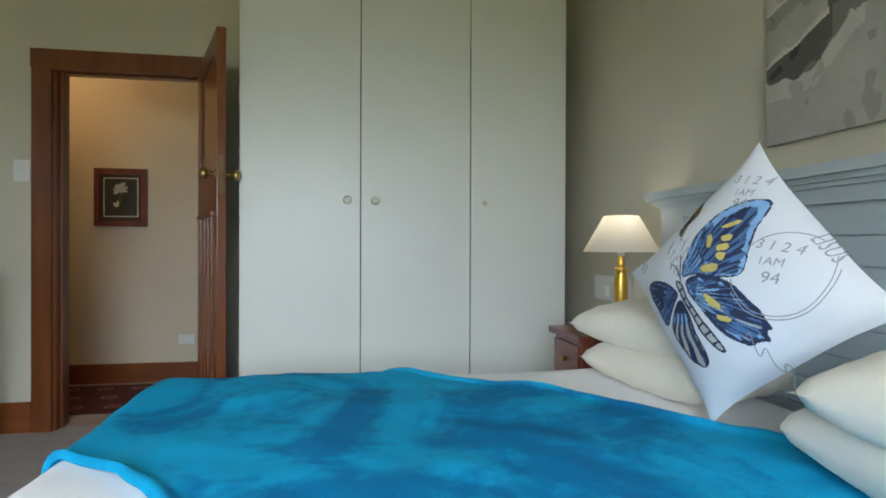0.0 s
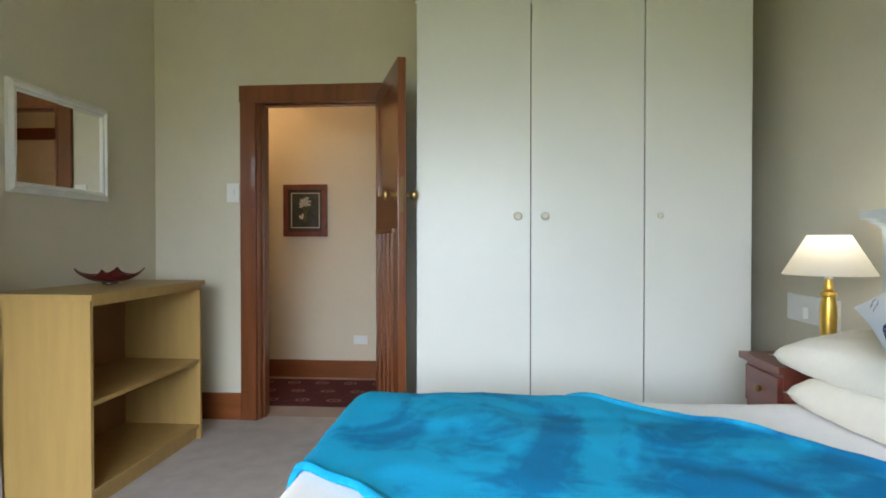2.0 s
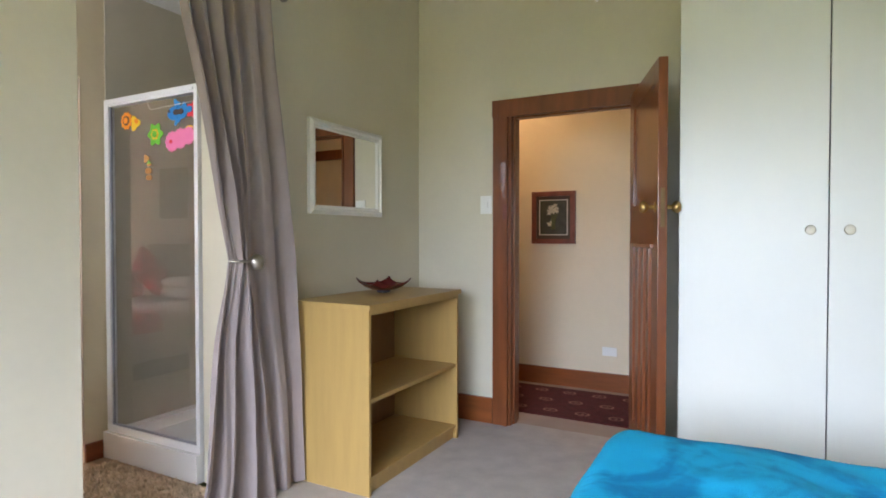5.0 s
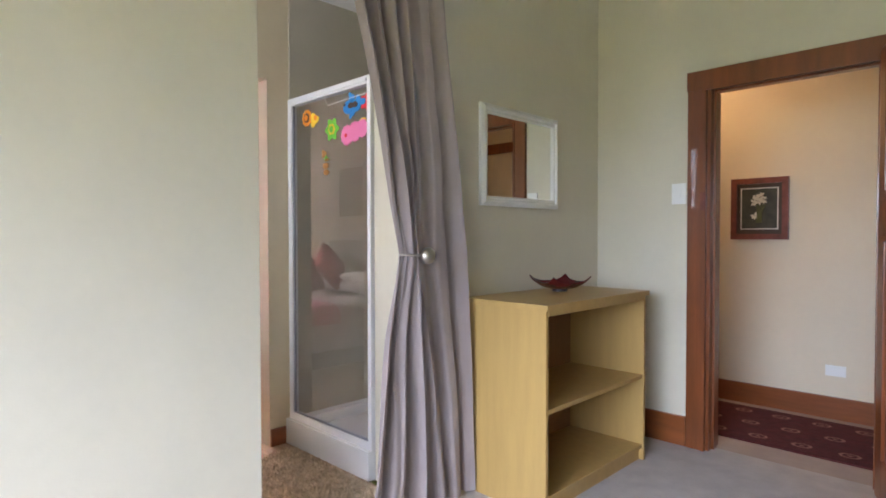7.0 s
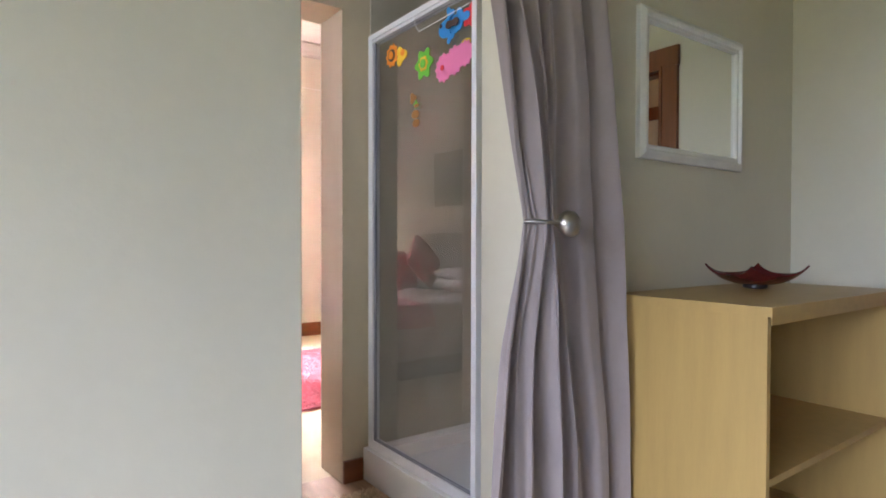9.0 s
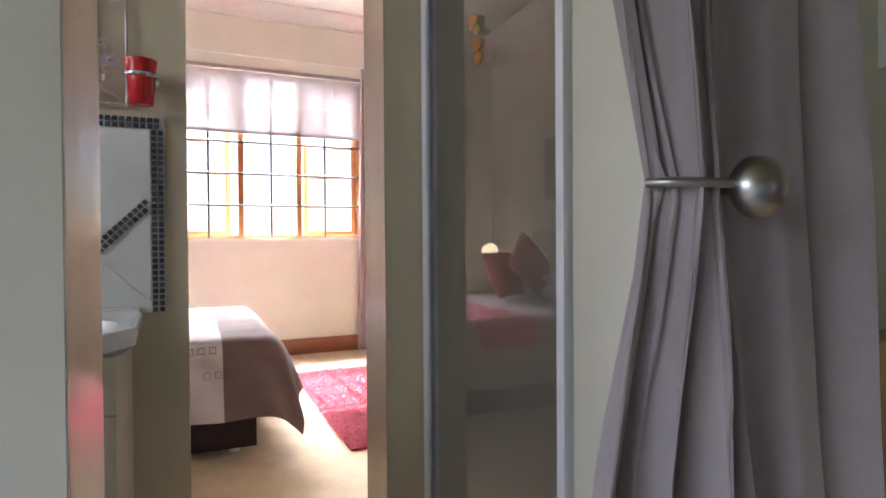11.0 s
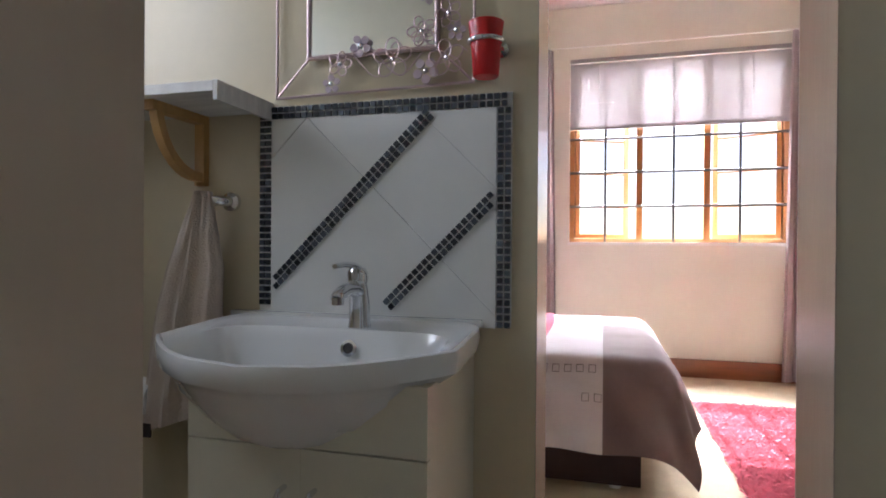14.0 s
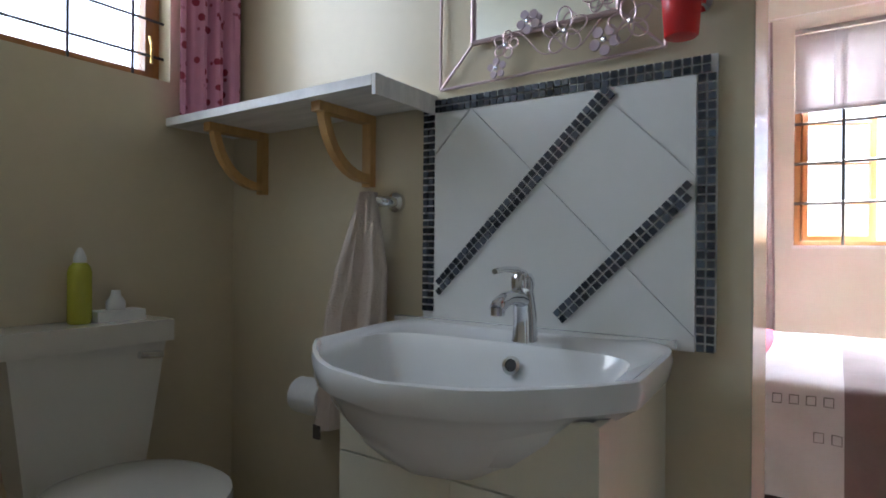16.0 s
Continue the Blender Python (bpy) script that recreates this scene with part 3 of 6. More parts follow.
hb = part("headboard", boxes((3.50, 3.53, 0.50, 2.05, 0.1, 1.17)), GREYBLUE, bed, "grey-blue painted panelled wooden headboard", bevel=0.003)
for y in (0.48, 1.93):
    part("post", boxes((3.478, 3.575, y, y + 0.135, 0, 1.19)), GREYBLUE, hb, bevel=0.004)
for k in range(8):
    part("slat", boxes((3.488, 3.50, 0.615, 1.93, 0.565 + k * 0.073, 0.633 + k * 0.073)), GREYBLUE, hb, bevel=0.005)
part("top_rail", boxes((3.482, 3.575, 0.47, 2.075, 1.155, 1.195)), GREYBLUE, hb, bevel=0.004)
for _k, (_o, _z0, _z1) in enumerate(((0.012, 1.195, 1.207), (0.026, 1.207, 1.222), (0.045, 1.222, 1.250))):
    part("cap_moulding", boxes((3.482 - _o, 3.59, 0.47 - _o, 2.075 + _o, _z0, _z1)), GREYBLUE, hb, bevel=0.004)


def pillow(name, label, mat, centre, w, d, h, turn, tilt=(0, 0), seed=0, n=26, category="pillow"):
    """A stuffed pillow: pinched corners, plump middle, a few creases."""
    bm = bmesh.new()
    m = Matrix.Translation(centre) @ pose(0, 0, 0, tilt[0], tilt[1], turn)
    for s in (1, -1):
        g = []
        for i in range(n + 1):
            row = []
            for j in range(n + 1):
                a, b = 2 * i / n - 1, 2 * j / n - 1
                f = max((1 - abs(a) ** 3.2) * (1 - abs(b) ** 3.2), 0) ** 0.42
                pull = 1 - 0.07 * (1 - abs(a) ** 4) * abs(b) ** 3
                pull2 = 1 - 0.07 * (1 - abs(b) ** 4) * abs(a) ** 3
                z = s * h / 2 * f * (1 + 0.12 * noise.noise(Vector((a * 2, b * 2, seed + s))))
                z += 0.006 * f * noise.noise(Vector((a * 6, b * 7, seed * 3 + s)))
                row.append(bm.verts.new(m @ Vector((a * w / 2 * pull2, b * d / 2 * pull, z))))
            g.append(row)
        for i in range(n):
            for j in range(n):
                bm.faces.new((g[i][j], g[i + 1][j], g[i + 1][j + 1], g[i][j + 1]))
    bmesh.ops.remove_doubles(bm, verts=bm.verts, dist=0.0004)
    return tagged(part(name, bm, mat, smooth=True), label, category), m


pillow("pillow", "cream cotton pillow lying on the bed", LINEN, (3.31, 1.66, 0.69), 0.38, 0.55, 0.15, 10, (0, -4), 1)
pillow("pillow", "cream cotton pillow stacked on another pillow", LINEN, (3.31, 1.66, 0.805), 0.38, 0.66, 0.15, 13, (0, -6), 2)
pillow("pillow", "cream cotton pillow lying on the bed", LINEN, (3.30, 0.74, 0.715), 0.42, 0.60, 0.18, -5, (0, -4), 3)
pillow("pillow", "cream cotton pillow stacked on another pillow", LINEN, (3.29, 0.65, 0.815), 0.44, 0.62, 0.17, 4, (0, -5), 4)

# ---- bedside table and lamp ----
bt = thing("bedside_table", (3.36, 2.25, 0), "dark mahogany bedside table with a drawer", "bedside table")
part("top", boxes((3.16, 3.56, 2.09, 2.41, 0.685, 0.71)), DARKWOOD, bt, bevel=0.006)
part("body", boxes((3.185, 3.55, 2.11, 2.39, 0.36, 0.685)), DARKWOOD, bt, bevel=0.003)
part("drawer_front", boxes((3.172, 3.186, 2.125, 2.375, 0.53, 0.665)), DARKWOOD, bt, bevel=0.004)
part("drawer_knob", moved(lathe([(0.008, 0), (0.014, 0.012), (0.004, 0.022)], 12), Matrix.Translation((3.172, 2.25, 0.6)) @ pose(0, 0, 0, 0, -90, 0)), BRASS, bt)
for x in (3.19, 3.505):
    for y in (2.115, 2.345):
        part("leg", boxes((x, x + 0.04, y, y + 0.04, 0, 0.36)), DARKWOOD, bt, bevel=0.004)
LX, LY = 3.385, 2.205
tl = thing("table_lamp", (LX, LY, 0.71), "lit table lamp with a turned gold stem and cream shade", "lamp")
part("stem", lathe([(0.055, 0), (0.055, 0.012), (0.04, 0.022), (0.018, 0.035), (0.024, 0.055), (0.024, 0.07), (0.028, 0.16), (0.027, 0.20), (0.02, 0.235), (0.027, 0.24), (0.027, 0.25), (0.014, 0.257), (0.018, 0.27), (0.012, 0.285), (0.012, 0.30)], 28, (LX, LY, 0.7105)), GOLD, tl, smooth=True)
part("socket", lathe([(0.014, 0), (0.014, 0.045)], 16, (LX, LY, 1.01)), PLASTIC, tl, "white lamp holder")
_sh = bmesh.new()
lathe([(0.148, 0), (0.068, 0.142)], 40, (LX, LY, 1.026), _sh)
for f in [f for f in _sh.faces if len(f.verts) > 8]:
    _sh.faces.remove(f)
bmesh.ops.solidify(_sh, geom=_sh.faces[:], thickness=0.002)
SHADE = material("cream_lamp_fabric", (0.84, 0.82, 0.75), rough=0.9, vary=0.04, bump=0.2, bump_scale=300)
SHADE.node_tree.nodes["Principled BSDF"].inputs["Transmission Weight"].default_value = 0.0
_tr = SHADE.node_tree.nodes.new("ShaderNodeBsdfTranslucent")
_tr.inputs[0].default_value = (0.85, 0.82, 0.72, 1)
_mx = SHADE.node_tree.nodes.new("ShaderNodeMixShader")
_mx.inputs[0].default_value = 0.4
SHADE.node_tree.links.new(SHADE.node_tree.nodes["Principled BSDF"].outputs[0], _mx.inputs[1])
SHADE.node_tree.links.new(_tr.outputs[0], _mx.inputs[2])
SHADE.node_tree.links.new(_mx.outputs[0], SHADE.node_tree.nodes["Material Output"].inputs[0])
part("shade", _sh, SHADE, tl, "cream fabric shade", smooth=True)
part("bulb", lathe([(0.01, 0), (0.02, 0.03), (0.028, 0.055), (0.02, 0.08), (0.004, 0.088)], 16, (LX, LY, 1.055)), glowing("warm_bulb", (1, 0.92, 0.76), 2), tl, smooth=True)
_tl = new("table_lamp_light", bpy.data.lights.new("table_lamp_light", "POINT"))
_tl.data.energy, _tl.data.color, _tl.data.shadow_soft_size, _tl.location = 0.05, (1, 0.97, 0.88), 0.03, (LX, LY, 1.165)
ws = thing("wall_socket_plate", (3.6, 2.72, 0.82), "white plastic wall socket behind the lamp", "socket")
part("plate", boxes((3.588, 3.6, 2.50, 2.90, 0.78, 0.90)), PLASTIC, ws, bevel=0.003)
part("plug", boxes((3.565, 3.588, 2.72, 2.77, 0.80, 0.85)), PLASTIC, ws, bevel=0.004)

# ---- painting over the bed ----
pc = thing("canvas_painting", (3.6, 0.95, 1.9), "unframed grey and white abstract flower canvas", "painting")
TONES = [material("grey_oil_paint", (c, c * 0.94, c * 0.86), rough=0.55, vary=0.12, scale=9, bump=0.3, bump_scale=70) for c in (0.05, 0.12, 0.22, 0.33, 0.45, 0.57, 0.68)]
part("stretcher", boxes((3.575, 3.597, 0.405, 1.640, 1.353, 2.295)), TONES[4], pc, bevel=0.002)


def canvas_tone(y, z):
    """Tone of the painted flower: a pale washed foot, a dark heart and two petals with light rims."""
    a = abs(1.64 - y) if y > 1.02 else abs(y - 0.40) * 0.9 + 0.05
    n1 = noise.noise(Vector((y * 4.0, z * 4.0, 4)))
    n2 = noise.noise(Vector((y * 16, z * 4.5, 8)))
    n3 = noise.noise(Vector((y * 22, z * 22, 1)))
    r1 = 1.585 + 0.30 * a + 0.3 * a * a + 0.006 * n3
    r2 = 1.745 + 0.26 * a + 0.3 * a * a + 0.006 * n3
    foot = 1.535 + 0.03 * n1 + 0.03 * n2 + 0.75 * max(0.0, a - 0.17)
    if z < foot:
        tone = 4.0 + 0.8 * n1 + 0.8 * n2 + (0.7 if foot - z < 0.05 else 0.0)
    elif a < 0.22 + 0.02 * n2 and z > r2:
        tone = 6.0 if z - r2 < 0.010 or ((a - 0.06) / 0.045) ** 2 + ((z - r2 - 0.055) / 0.028) ** 2 < 1 else 4.6 + 0.6 * n2
    elif a < 0.22 + 0.02 * n2 and z > r1:
        up = z - r1
        tone = 5.8 if up < 0.010 else 4.4 - 9 * up + 0.5 * n2 if up < 0.11 else 2.4 + 1.4 * n1
    elif a < 0.24:
        tone = 0.5 + 16 * max(0.0, r1 - z - 0.03) + 0.8 * n2
    else:
        tone = 1.9 + 1.6 * n1 + 1.1 * n2 + (2.5 if n3 > 0.45 else 0)
    return int(min(6, max(0, round(tone + 0.35 * n3))))


bm = bmesh.new()
NY, NZ = 240, 190
_g = [[bm.verts.new((3.5742, 0.405 + 1.235 * i / NY, 1.353 + 0.942 * j / NZ)) for j in range(NZ + 1)] for i in range(NY + 1)]
for i in range(NY):
    for j in range(NZ):
        _f = bm.faces.new((_g[i][j], _g[i + 1][j], _g[i + 1][j + 1], _g[i][j + 1]))
        _f.material_index = canvas_tone(0.405 + 1.235 * (i + 0.5) / NY, 1.353 + 0.942 * (j + 0.5) / NZ)
part("painted_face", bm, TONES, pc, "grey, black and white painted flower")

# ---- butterfly cushion ----
CU = Vector((3.19, 1.262, 0.952))
CH = Vector((0.062, -0.372, -0.018))
CV = Vector((0.022, -0.05, 0.328))
CN = CH.cross(CV).normalized()
CN = CN if CN.x < 0 else -CN


DENT = 0.075


def cushion_point(p, q, side=1, out=0.0):
    """p across and q up the diamond, both -1..1."""
    a, b = p + q, q - p
    ea = min(abs(a) / (1 - DENT * (1 - b ** 4)), 1)
    eb = min(abs(b) / (1 - DENT * (1 - a ** 4)), 1)
    f = max((1 - ea ** 2.1) * (1 - eb ** 2.1), 0) ** 0.62
    wob = 1 + 0.10 * noise.noise(Vector((a * 1.6, b * 1.6, 4)))
    crease = 0.005 * f * noise.noise(Vector((a * 5, b * 5, 9)))
    return CU + CH * p + CV * q + CN * (side * (0.10 * f * wob + crease) + out)


COVER = cloth("white_cushion_cotton", (0.78, 0.80, 0.82), vary=0.04)
bm = bmesh.new()
N = 40
for s in (1, -1):
    g = []
    for i in range(N + 1):
        row = []
        for j in range(N + 1):
            a, b = 2 * i / N - 1, 2 * j / N - 1
            dent = 1 - DENT * (1 - a ** 4) * abs(b) ** 3 - DENT * (1 - b ** 4) * abs(a) ** 3
            row.append(bm.verts.new(cushion_point((a - b) / 2 * dent, (a + b) / 2 * dent, s * (0 if i in (0, N) or j in (0, N) else 1))))
        g.append(row)
    for i in range(N):
        for j in range(N):
            bm.faces.new((g[i][j], g[i + 1][j], g[i + 1][j + 1], g[i][j + 1]))
bmesh.ops.remove_doubles(bm, verts=bm.verts, dist=0.0005)
cushion = tagged(part("cushion", bm, COVER, smooth=True), "white scatter cushion printed with a large blue butterfly", "cushion")


def inside(poly, x, y):
    hit = False
    for (x0, y0), (x1, y1) in zip(poly, poly[1:] + poly[:1]):
        if (y0 > y) != (y1 > y) and x < (x1 - x0) * (y - y0) / (y1 - y0) + x0:
            hit = not hit
    return hit


def smoothed(poly, rounds=2):
    for _ in range(rounds):
        poly = [(a[0] * s + b[0] * (1 - s), a[1] * s + b[1] * (1 - s)) for a, b in zip(poly, poly[1:] + poly[:1]) for s in (0.78, 0.22)]
    return poly


FORE_R = smoothed([(-0.157, 0.04), (-0.169, 0.149), (-0.153, 0.28), (-0.111, 0.403), (-0.036, 0.498), (0.059, 0.569), (0.153, 0.606), (0.256, 0.596), (0.265, 0.511), (0.25, 0.401), (0.249, 0.281), (0.265, 0.162), (0.24, 0.097), (0.116, 0.075), (-0.029, 0.084), (-0.116, 0.059)])
HIND_R = smoothed([(-0.129, 0.013), (-0.073, 0.073), (0.064, 0.091), (0.218, 0.055), (0.322, -0.043), (0.389, -0.087), (0.425, -0.154), (0.456, -0.198), (0.418, -0.225), (0.449, -0.282), (0.383, -0.297), (0.349, -0.339), (0.273, -0.325), (0.206, -0.301), (0.111, -0.228), (0.009, -0.136), (-0.075, -0.063)])
FORE_L = smoothed([(-0.172, -0.071), (-0.279, -0.019), (-0.401, -0.008), (-0.516, -0.021), (-0.593, -0.073), (-0.535, -0.178), (-0.41, -0.268), (-0.323, -0.351), (-0.275, -0.318), (-0.26, -0.257), (-0.216, -0.174)])
HIND_L = smoothed([(-0.162, -0.1), (-0.21, -0.193), (-0.242, -0.275), (-0.25, -0.356), (-0.201, -0.432), (-0.136, -0.486), (-0.067, -0.551), (0.037, -0.577), (0.085, -0.509), (0.06, -0.412), (-0.009, -0.297), (-0.082, -0.183)])
BODY = smoothed([(-0.222, 0.009), (-0.194, 0.023), (-0.141, -0.008), (-0.085, -0.104), (0.017, -0.196), (0.118, -0.287), (0.205, -0.39), (0.198, -0.421), (0.149, -0.415), (0.044, -0.313), (-0.053, -0.201), (-0.143, -0.108), (-0.204, -0.033)])
SMALL = smoothed([(-0.386, 0.372), (-0.336, 0.435), (-0.315, 0.517), (-0.296, 0.638), (-0.242, 0.582), (-0.207, 0.505), (-0.238, 0.463), (-0.28, 0.41), (-0.277, 0.33), (-0.338, 0.335)])
DARK_R = smoothed([(-0.087, 0.365), (-0.023, 0.423), (0.123, 0.554), (0.213, 0.541), (0.199, 0.397), (0.228, 0.239), (0.241, 0.113), (0.127, 0.1), (0.074, 0.168), (-0.025, 0.18), (-0.074, 0.256)])
YELLOWS = [smoothed([(0.018, 0.407), (0.126, 0.475), (0.153, 0.449), (0.068, 0.399)]), smoothed([(0.052, 0.355), (0.123, 0.375), (0.133, 0.324), (0.073, 0.311)]), smoothed([(0.048, 0.295), (0.127, 0.315), (0.137, 0.262), (0.055, 0.246)]), smoothed([(0.056, 0.242), (0.132, 0.256), (0.131, 0.188), (0.081, 0.194)]), smoothed([(-0.032, 0.15), (0.105, 0.18), (0.107, 0.116), (-0.018, 0.093)]), smoothed([(-0.043, 0.354), (-0.009, 0.365), (0.018, 0.313), (0.016, 0.263), (-0.02, 0.27)]), smoothed([(0.008, -0.027), (0.1, -0.054), (0.164, -0.104), (0.16, -0.129), (0.094, -0.13)]), smoothed([(0.129, -0.163), (0.245, -0.168), (0.239, -0.208), (0.15, -0.205)])]


def rim(poly, x, y):
    """Distance to the outline."""
    best = 9
    for (x0, y0), (x1, y1) in zip(poly, poly[1:] + poly[:1]):
        t = max(0, min(1, ((x - x0) * (x1 - x0) + (y - y0) * (y1 - y0)) / ((x1 - x0) ** 2 + (y1 - y0) ** 2)))
        best = min(best, math.hypot(x - x0 - t * (x1 - x0), y - y0 - t * (y1 - y0)))
    return best


def print_colour(p, q):
    """Index of the ink at (p, q), or None: 0 navy, 1 mid blue, 2 pale blue, 3 yellow, 4 grey, 5 olive."""
    jig = 0.012 * noise.noise(Vector((p * 30, q * 30, 2)))
    if inside(BODY, p, q):
        along = (p + 0.2) * 0.7 - (q - 0.03) * 0.75
        return 0 if rim(BODY, p, q) < 0.014 or along % 0.075 < 0.016 else 4
    ang = math.atan2(q + 0.06, p + 0.17)
    rad = math.hypot(q + 0.06, p + 0.17)
    vein = abs(math.sin(ang * 11)) < 0.10 + 0.02 / max(rad, 0.1)
    if any(inside(y, p, q) for y in YELLOWS):
        return 0 if min(rim(y, p, q) for y in YELLOWS) < 0.003 else 3
    streak = noise.noise(Vector((ang * 26, rad * 5, 3)))
    if inside(FORE_R, p, q):
        e = rim(FORE_R, p, q) + jig
        if e < 0.010:
            return 0
        if inside(DARK_R, p + 0.03 * streak, q):
            return 0 if streak > -0.05 else 1
        return 2 if streak > 0.18 or q > 0.45 + 0.1 * streak or p > 0.15 + 0.05 * streak else 1 if streak > -0.3 else 0
    if inside(HIND_R, p, q):
        e = rim(HIND_R, p, q) + jig
        if 0.02 < e < 0.045 and math.sin(p * 46 + q * 38) > 0.75:
            return 2
        if -0.02 < p < 0.13 and -0.16 < q < 0.02 and streak > 0.05:
            return 2
        return 4 if streak > 0.38 and e > 0.035 and rad > 0.25 else 1 if streak > 0.02 and e > 0.03 else 0
    if inside(FORE_L, p, q):
        e = rim(FORE_L, p, q) + jig
        if e < 0.018 or vein:
            return 0
        return 1 if streak > -0.05 and noise.noise(Vector((p * 9, q * 9, 5))) > -0.1 else 2 if streak > 0.35 else 0
    if inside(HIND_L, p, q):
        e = rim(HIND_L, p, q) + jig
        if e < 0.016 or rad < 0.16:
            return 0
        if math.sin(ang * 30) > 0.1:
            return 4 if rad > 0.24 else 2
        return 1 if streak > 0.3 else 0
    if inside(SMALL, p, q):
        return 5 if noise.noise(Vector((p * 22, q * 22, 1))) < 0.15 else 0
    return None


INKS = [material(n, c, rough=0.8, vary=0.15, scale=40) for n, c in (("navy_ink", (0.020, 0.032, 0.080)), ("blue_ink", (0.075, 0.17, 0.36)), ("pale_blue_ink", (0.25, 0.46, 0.74)), ("yellow_ink", (0.70, 0.55, 0.16)), ("grey_ink", (0.48, 0.47, 0.42)), ("olive_ink", (0.20, 0.15, 0.05)))]
bm = bmesh.new()
ST = 0.006
verts = {}


def print_vert(i, j):
    if (i, j) not in verts:
        verts[i, j] = bm.verts.new(cushion_point(i * ST, j * ST, 1, 0.0016))
    return verts[i, j]


for i in range(-128, 85):
    for j in range(-114, 114):
        c = print_colour((i + 0.5) * ST, (j + 0.5) * ST)
        if c is not None:
            f = bm.faces.new((print_vert(i, j), print_vert(i + 1, j), print_vert(i + 1, j + 1), print_vert(i, j + 1)))
            f.material_index = c
part("butterfly_print", bm, INKS, cushion, "blue, navy and yellow printed butterfly", smooth=True)
PENCIL = material("faded_grey_ink", (0.36, 0.37, 0.40), rough=0.8)


def ink_line(points, r=0.0011, bm=None):
    return tube([cushion_point(p, q, 1, 0.0012) for p, q in points], r, 4, bm)


bm = bmesh.new()
for rr, a0, a1 in ((0.25, -2.9, 0.5), (0.27, -2.6, 0.2), (0.24, 1.0, 2.6)):
    ink_line([(0.43 + rr * 0.95 * math.cos(a), 0.14 + rr * 1.05 * math.sin(a)) for a in np.linspace(a0, a1, 50)], 0.0012, bm)
part("postmark_ring", bm, PENCIL, cushion, "faded round postmark")
random.seed(11)


def script(p, q, n, step, size, drop=0.0):
    """A row of unreadable handwriting, as short pen strokes."""
    bm = bmesh.new()
    for k in range(n):
        x, y = p + step * k, q + drop * k
        pts = [(x + size * (0.5 * t + 0.3 * math.sin(6 * t + k)), y + size * 1.1 * math.sin(5.5 * t + k * 1.7) * random.uniform(0.4, 1)) for t in np.linspace(0, 1, 7)]
        ink_line(pts, 0.001, bm)
    part("handwriting", bm, PENCIL, cushion, "unreadable grey pen strokes")


script(-0.42, 0.24, 5, 0.055, 0.06, -0.05)
script(-0.30, 0.34, 4, 0.045, 0.06, -0.07)
script(-0.8, 0.08, 2, 0.06, 0.05, -0.02)


def lettering(text, p, q, size, turn=0.0, step=0.62):
    """Printed characters that follow the cushion's bulge."""
    cu_ = bpy.data.curves.new("lettering", "FONT")
    cu_.body, cu_.size, cu_.resolution_u = text, 1.0, 3
    ob_ = new("lettering", cu_)
    me_ = bpy.data.meshes.new_from_object(ob_)
    bpy.data.objects.remove(ob_)
    lt = bmesh.new()
    lt.from_mesh(me_)
    bmesh.ops.subdivide_edges(lt, edges=[e for e in lt.edges if e.calc_length() > 0.25], cuts=1)
    c, d = math.cos(turn), math.sin(turn)
    for v in lt.verts:
        x, y = v.co.x * size, v.co.y * size
        v.co = cushion_point(p + x * c - y * d, q + x * d + y * c, 1, 0.0022)
    part("lettering", lt, PENCIL, cushion, "faded grey printed characters")


lettering("3 1 2 4", -0.04, 0.72, 0.08, -0.12)
lettering("1AM", 0.0, 0.63, 0.065, -0.05)
lettering("94", 0.03, 0.55, 0.085, -0.05)
lettering("3 1 2 4", 0.28, 0.29, 0.085, -0.12)
lettering("1AM", 0.32, 0.19, 0.07, -0.05)
lettering("94", 0.36, 0.08, 0.10, -0.05)
lettering("LISUS", 0.50, 0.36, 0.085, -0.75)
bm = ink_line([(0.32 + 0.1 * t, -0.28 - 0.12 * t + 0.05 * math.sin(9 * t)) for t in np.linspace(0, 2.6, 40)])
part("flourish", bm, PENCIL, cushion, "thin grey printed flourish")
bm = ink_line([(-0.17 - 0.05 * t, 0.03 + 0.14 * t + 0.02 * math.sin(3 * t)) for t in np.linspace(0, 1.3, 12)])
ink_line([(-0.17 - 0.12 * t, 0.03 + 0.09 * t + 0.02 * math.sin(3 * t)) for t in np.linspace(0, 1.3, 12)], 0.001, bm)
part("antennae", bm, INKS[0], cushion)

# ---- curtain at the bathroom opening ----
LEFT = ((0, 1.60), (0.2, 1.675), (0.5, 1.72), (0.8, 1.76), (1.0, 1.81), (1.14, 1.838), (1.25, 1.81), (1.344, 1.787), (1.6, 1.735), (2.1, 1.61), (2.4, 1.57))
MID = ((0, 2.08), (0.5, 2.03), (0.95, 1.955), (1.12, 1.925), (1.2, 1.925), (1.5, 1.935), (1.9, 1.90), (2.4, 1.84))
RIGHT = ((0, 2.30), (0.6, 2.27), (1.15, 2.235), (1.7, 2.16), (2.24, 2.09), (2.4, 2.075))


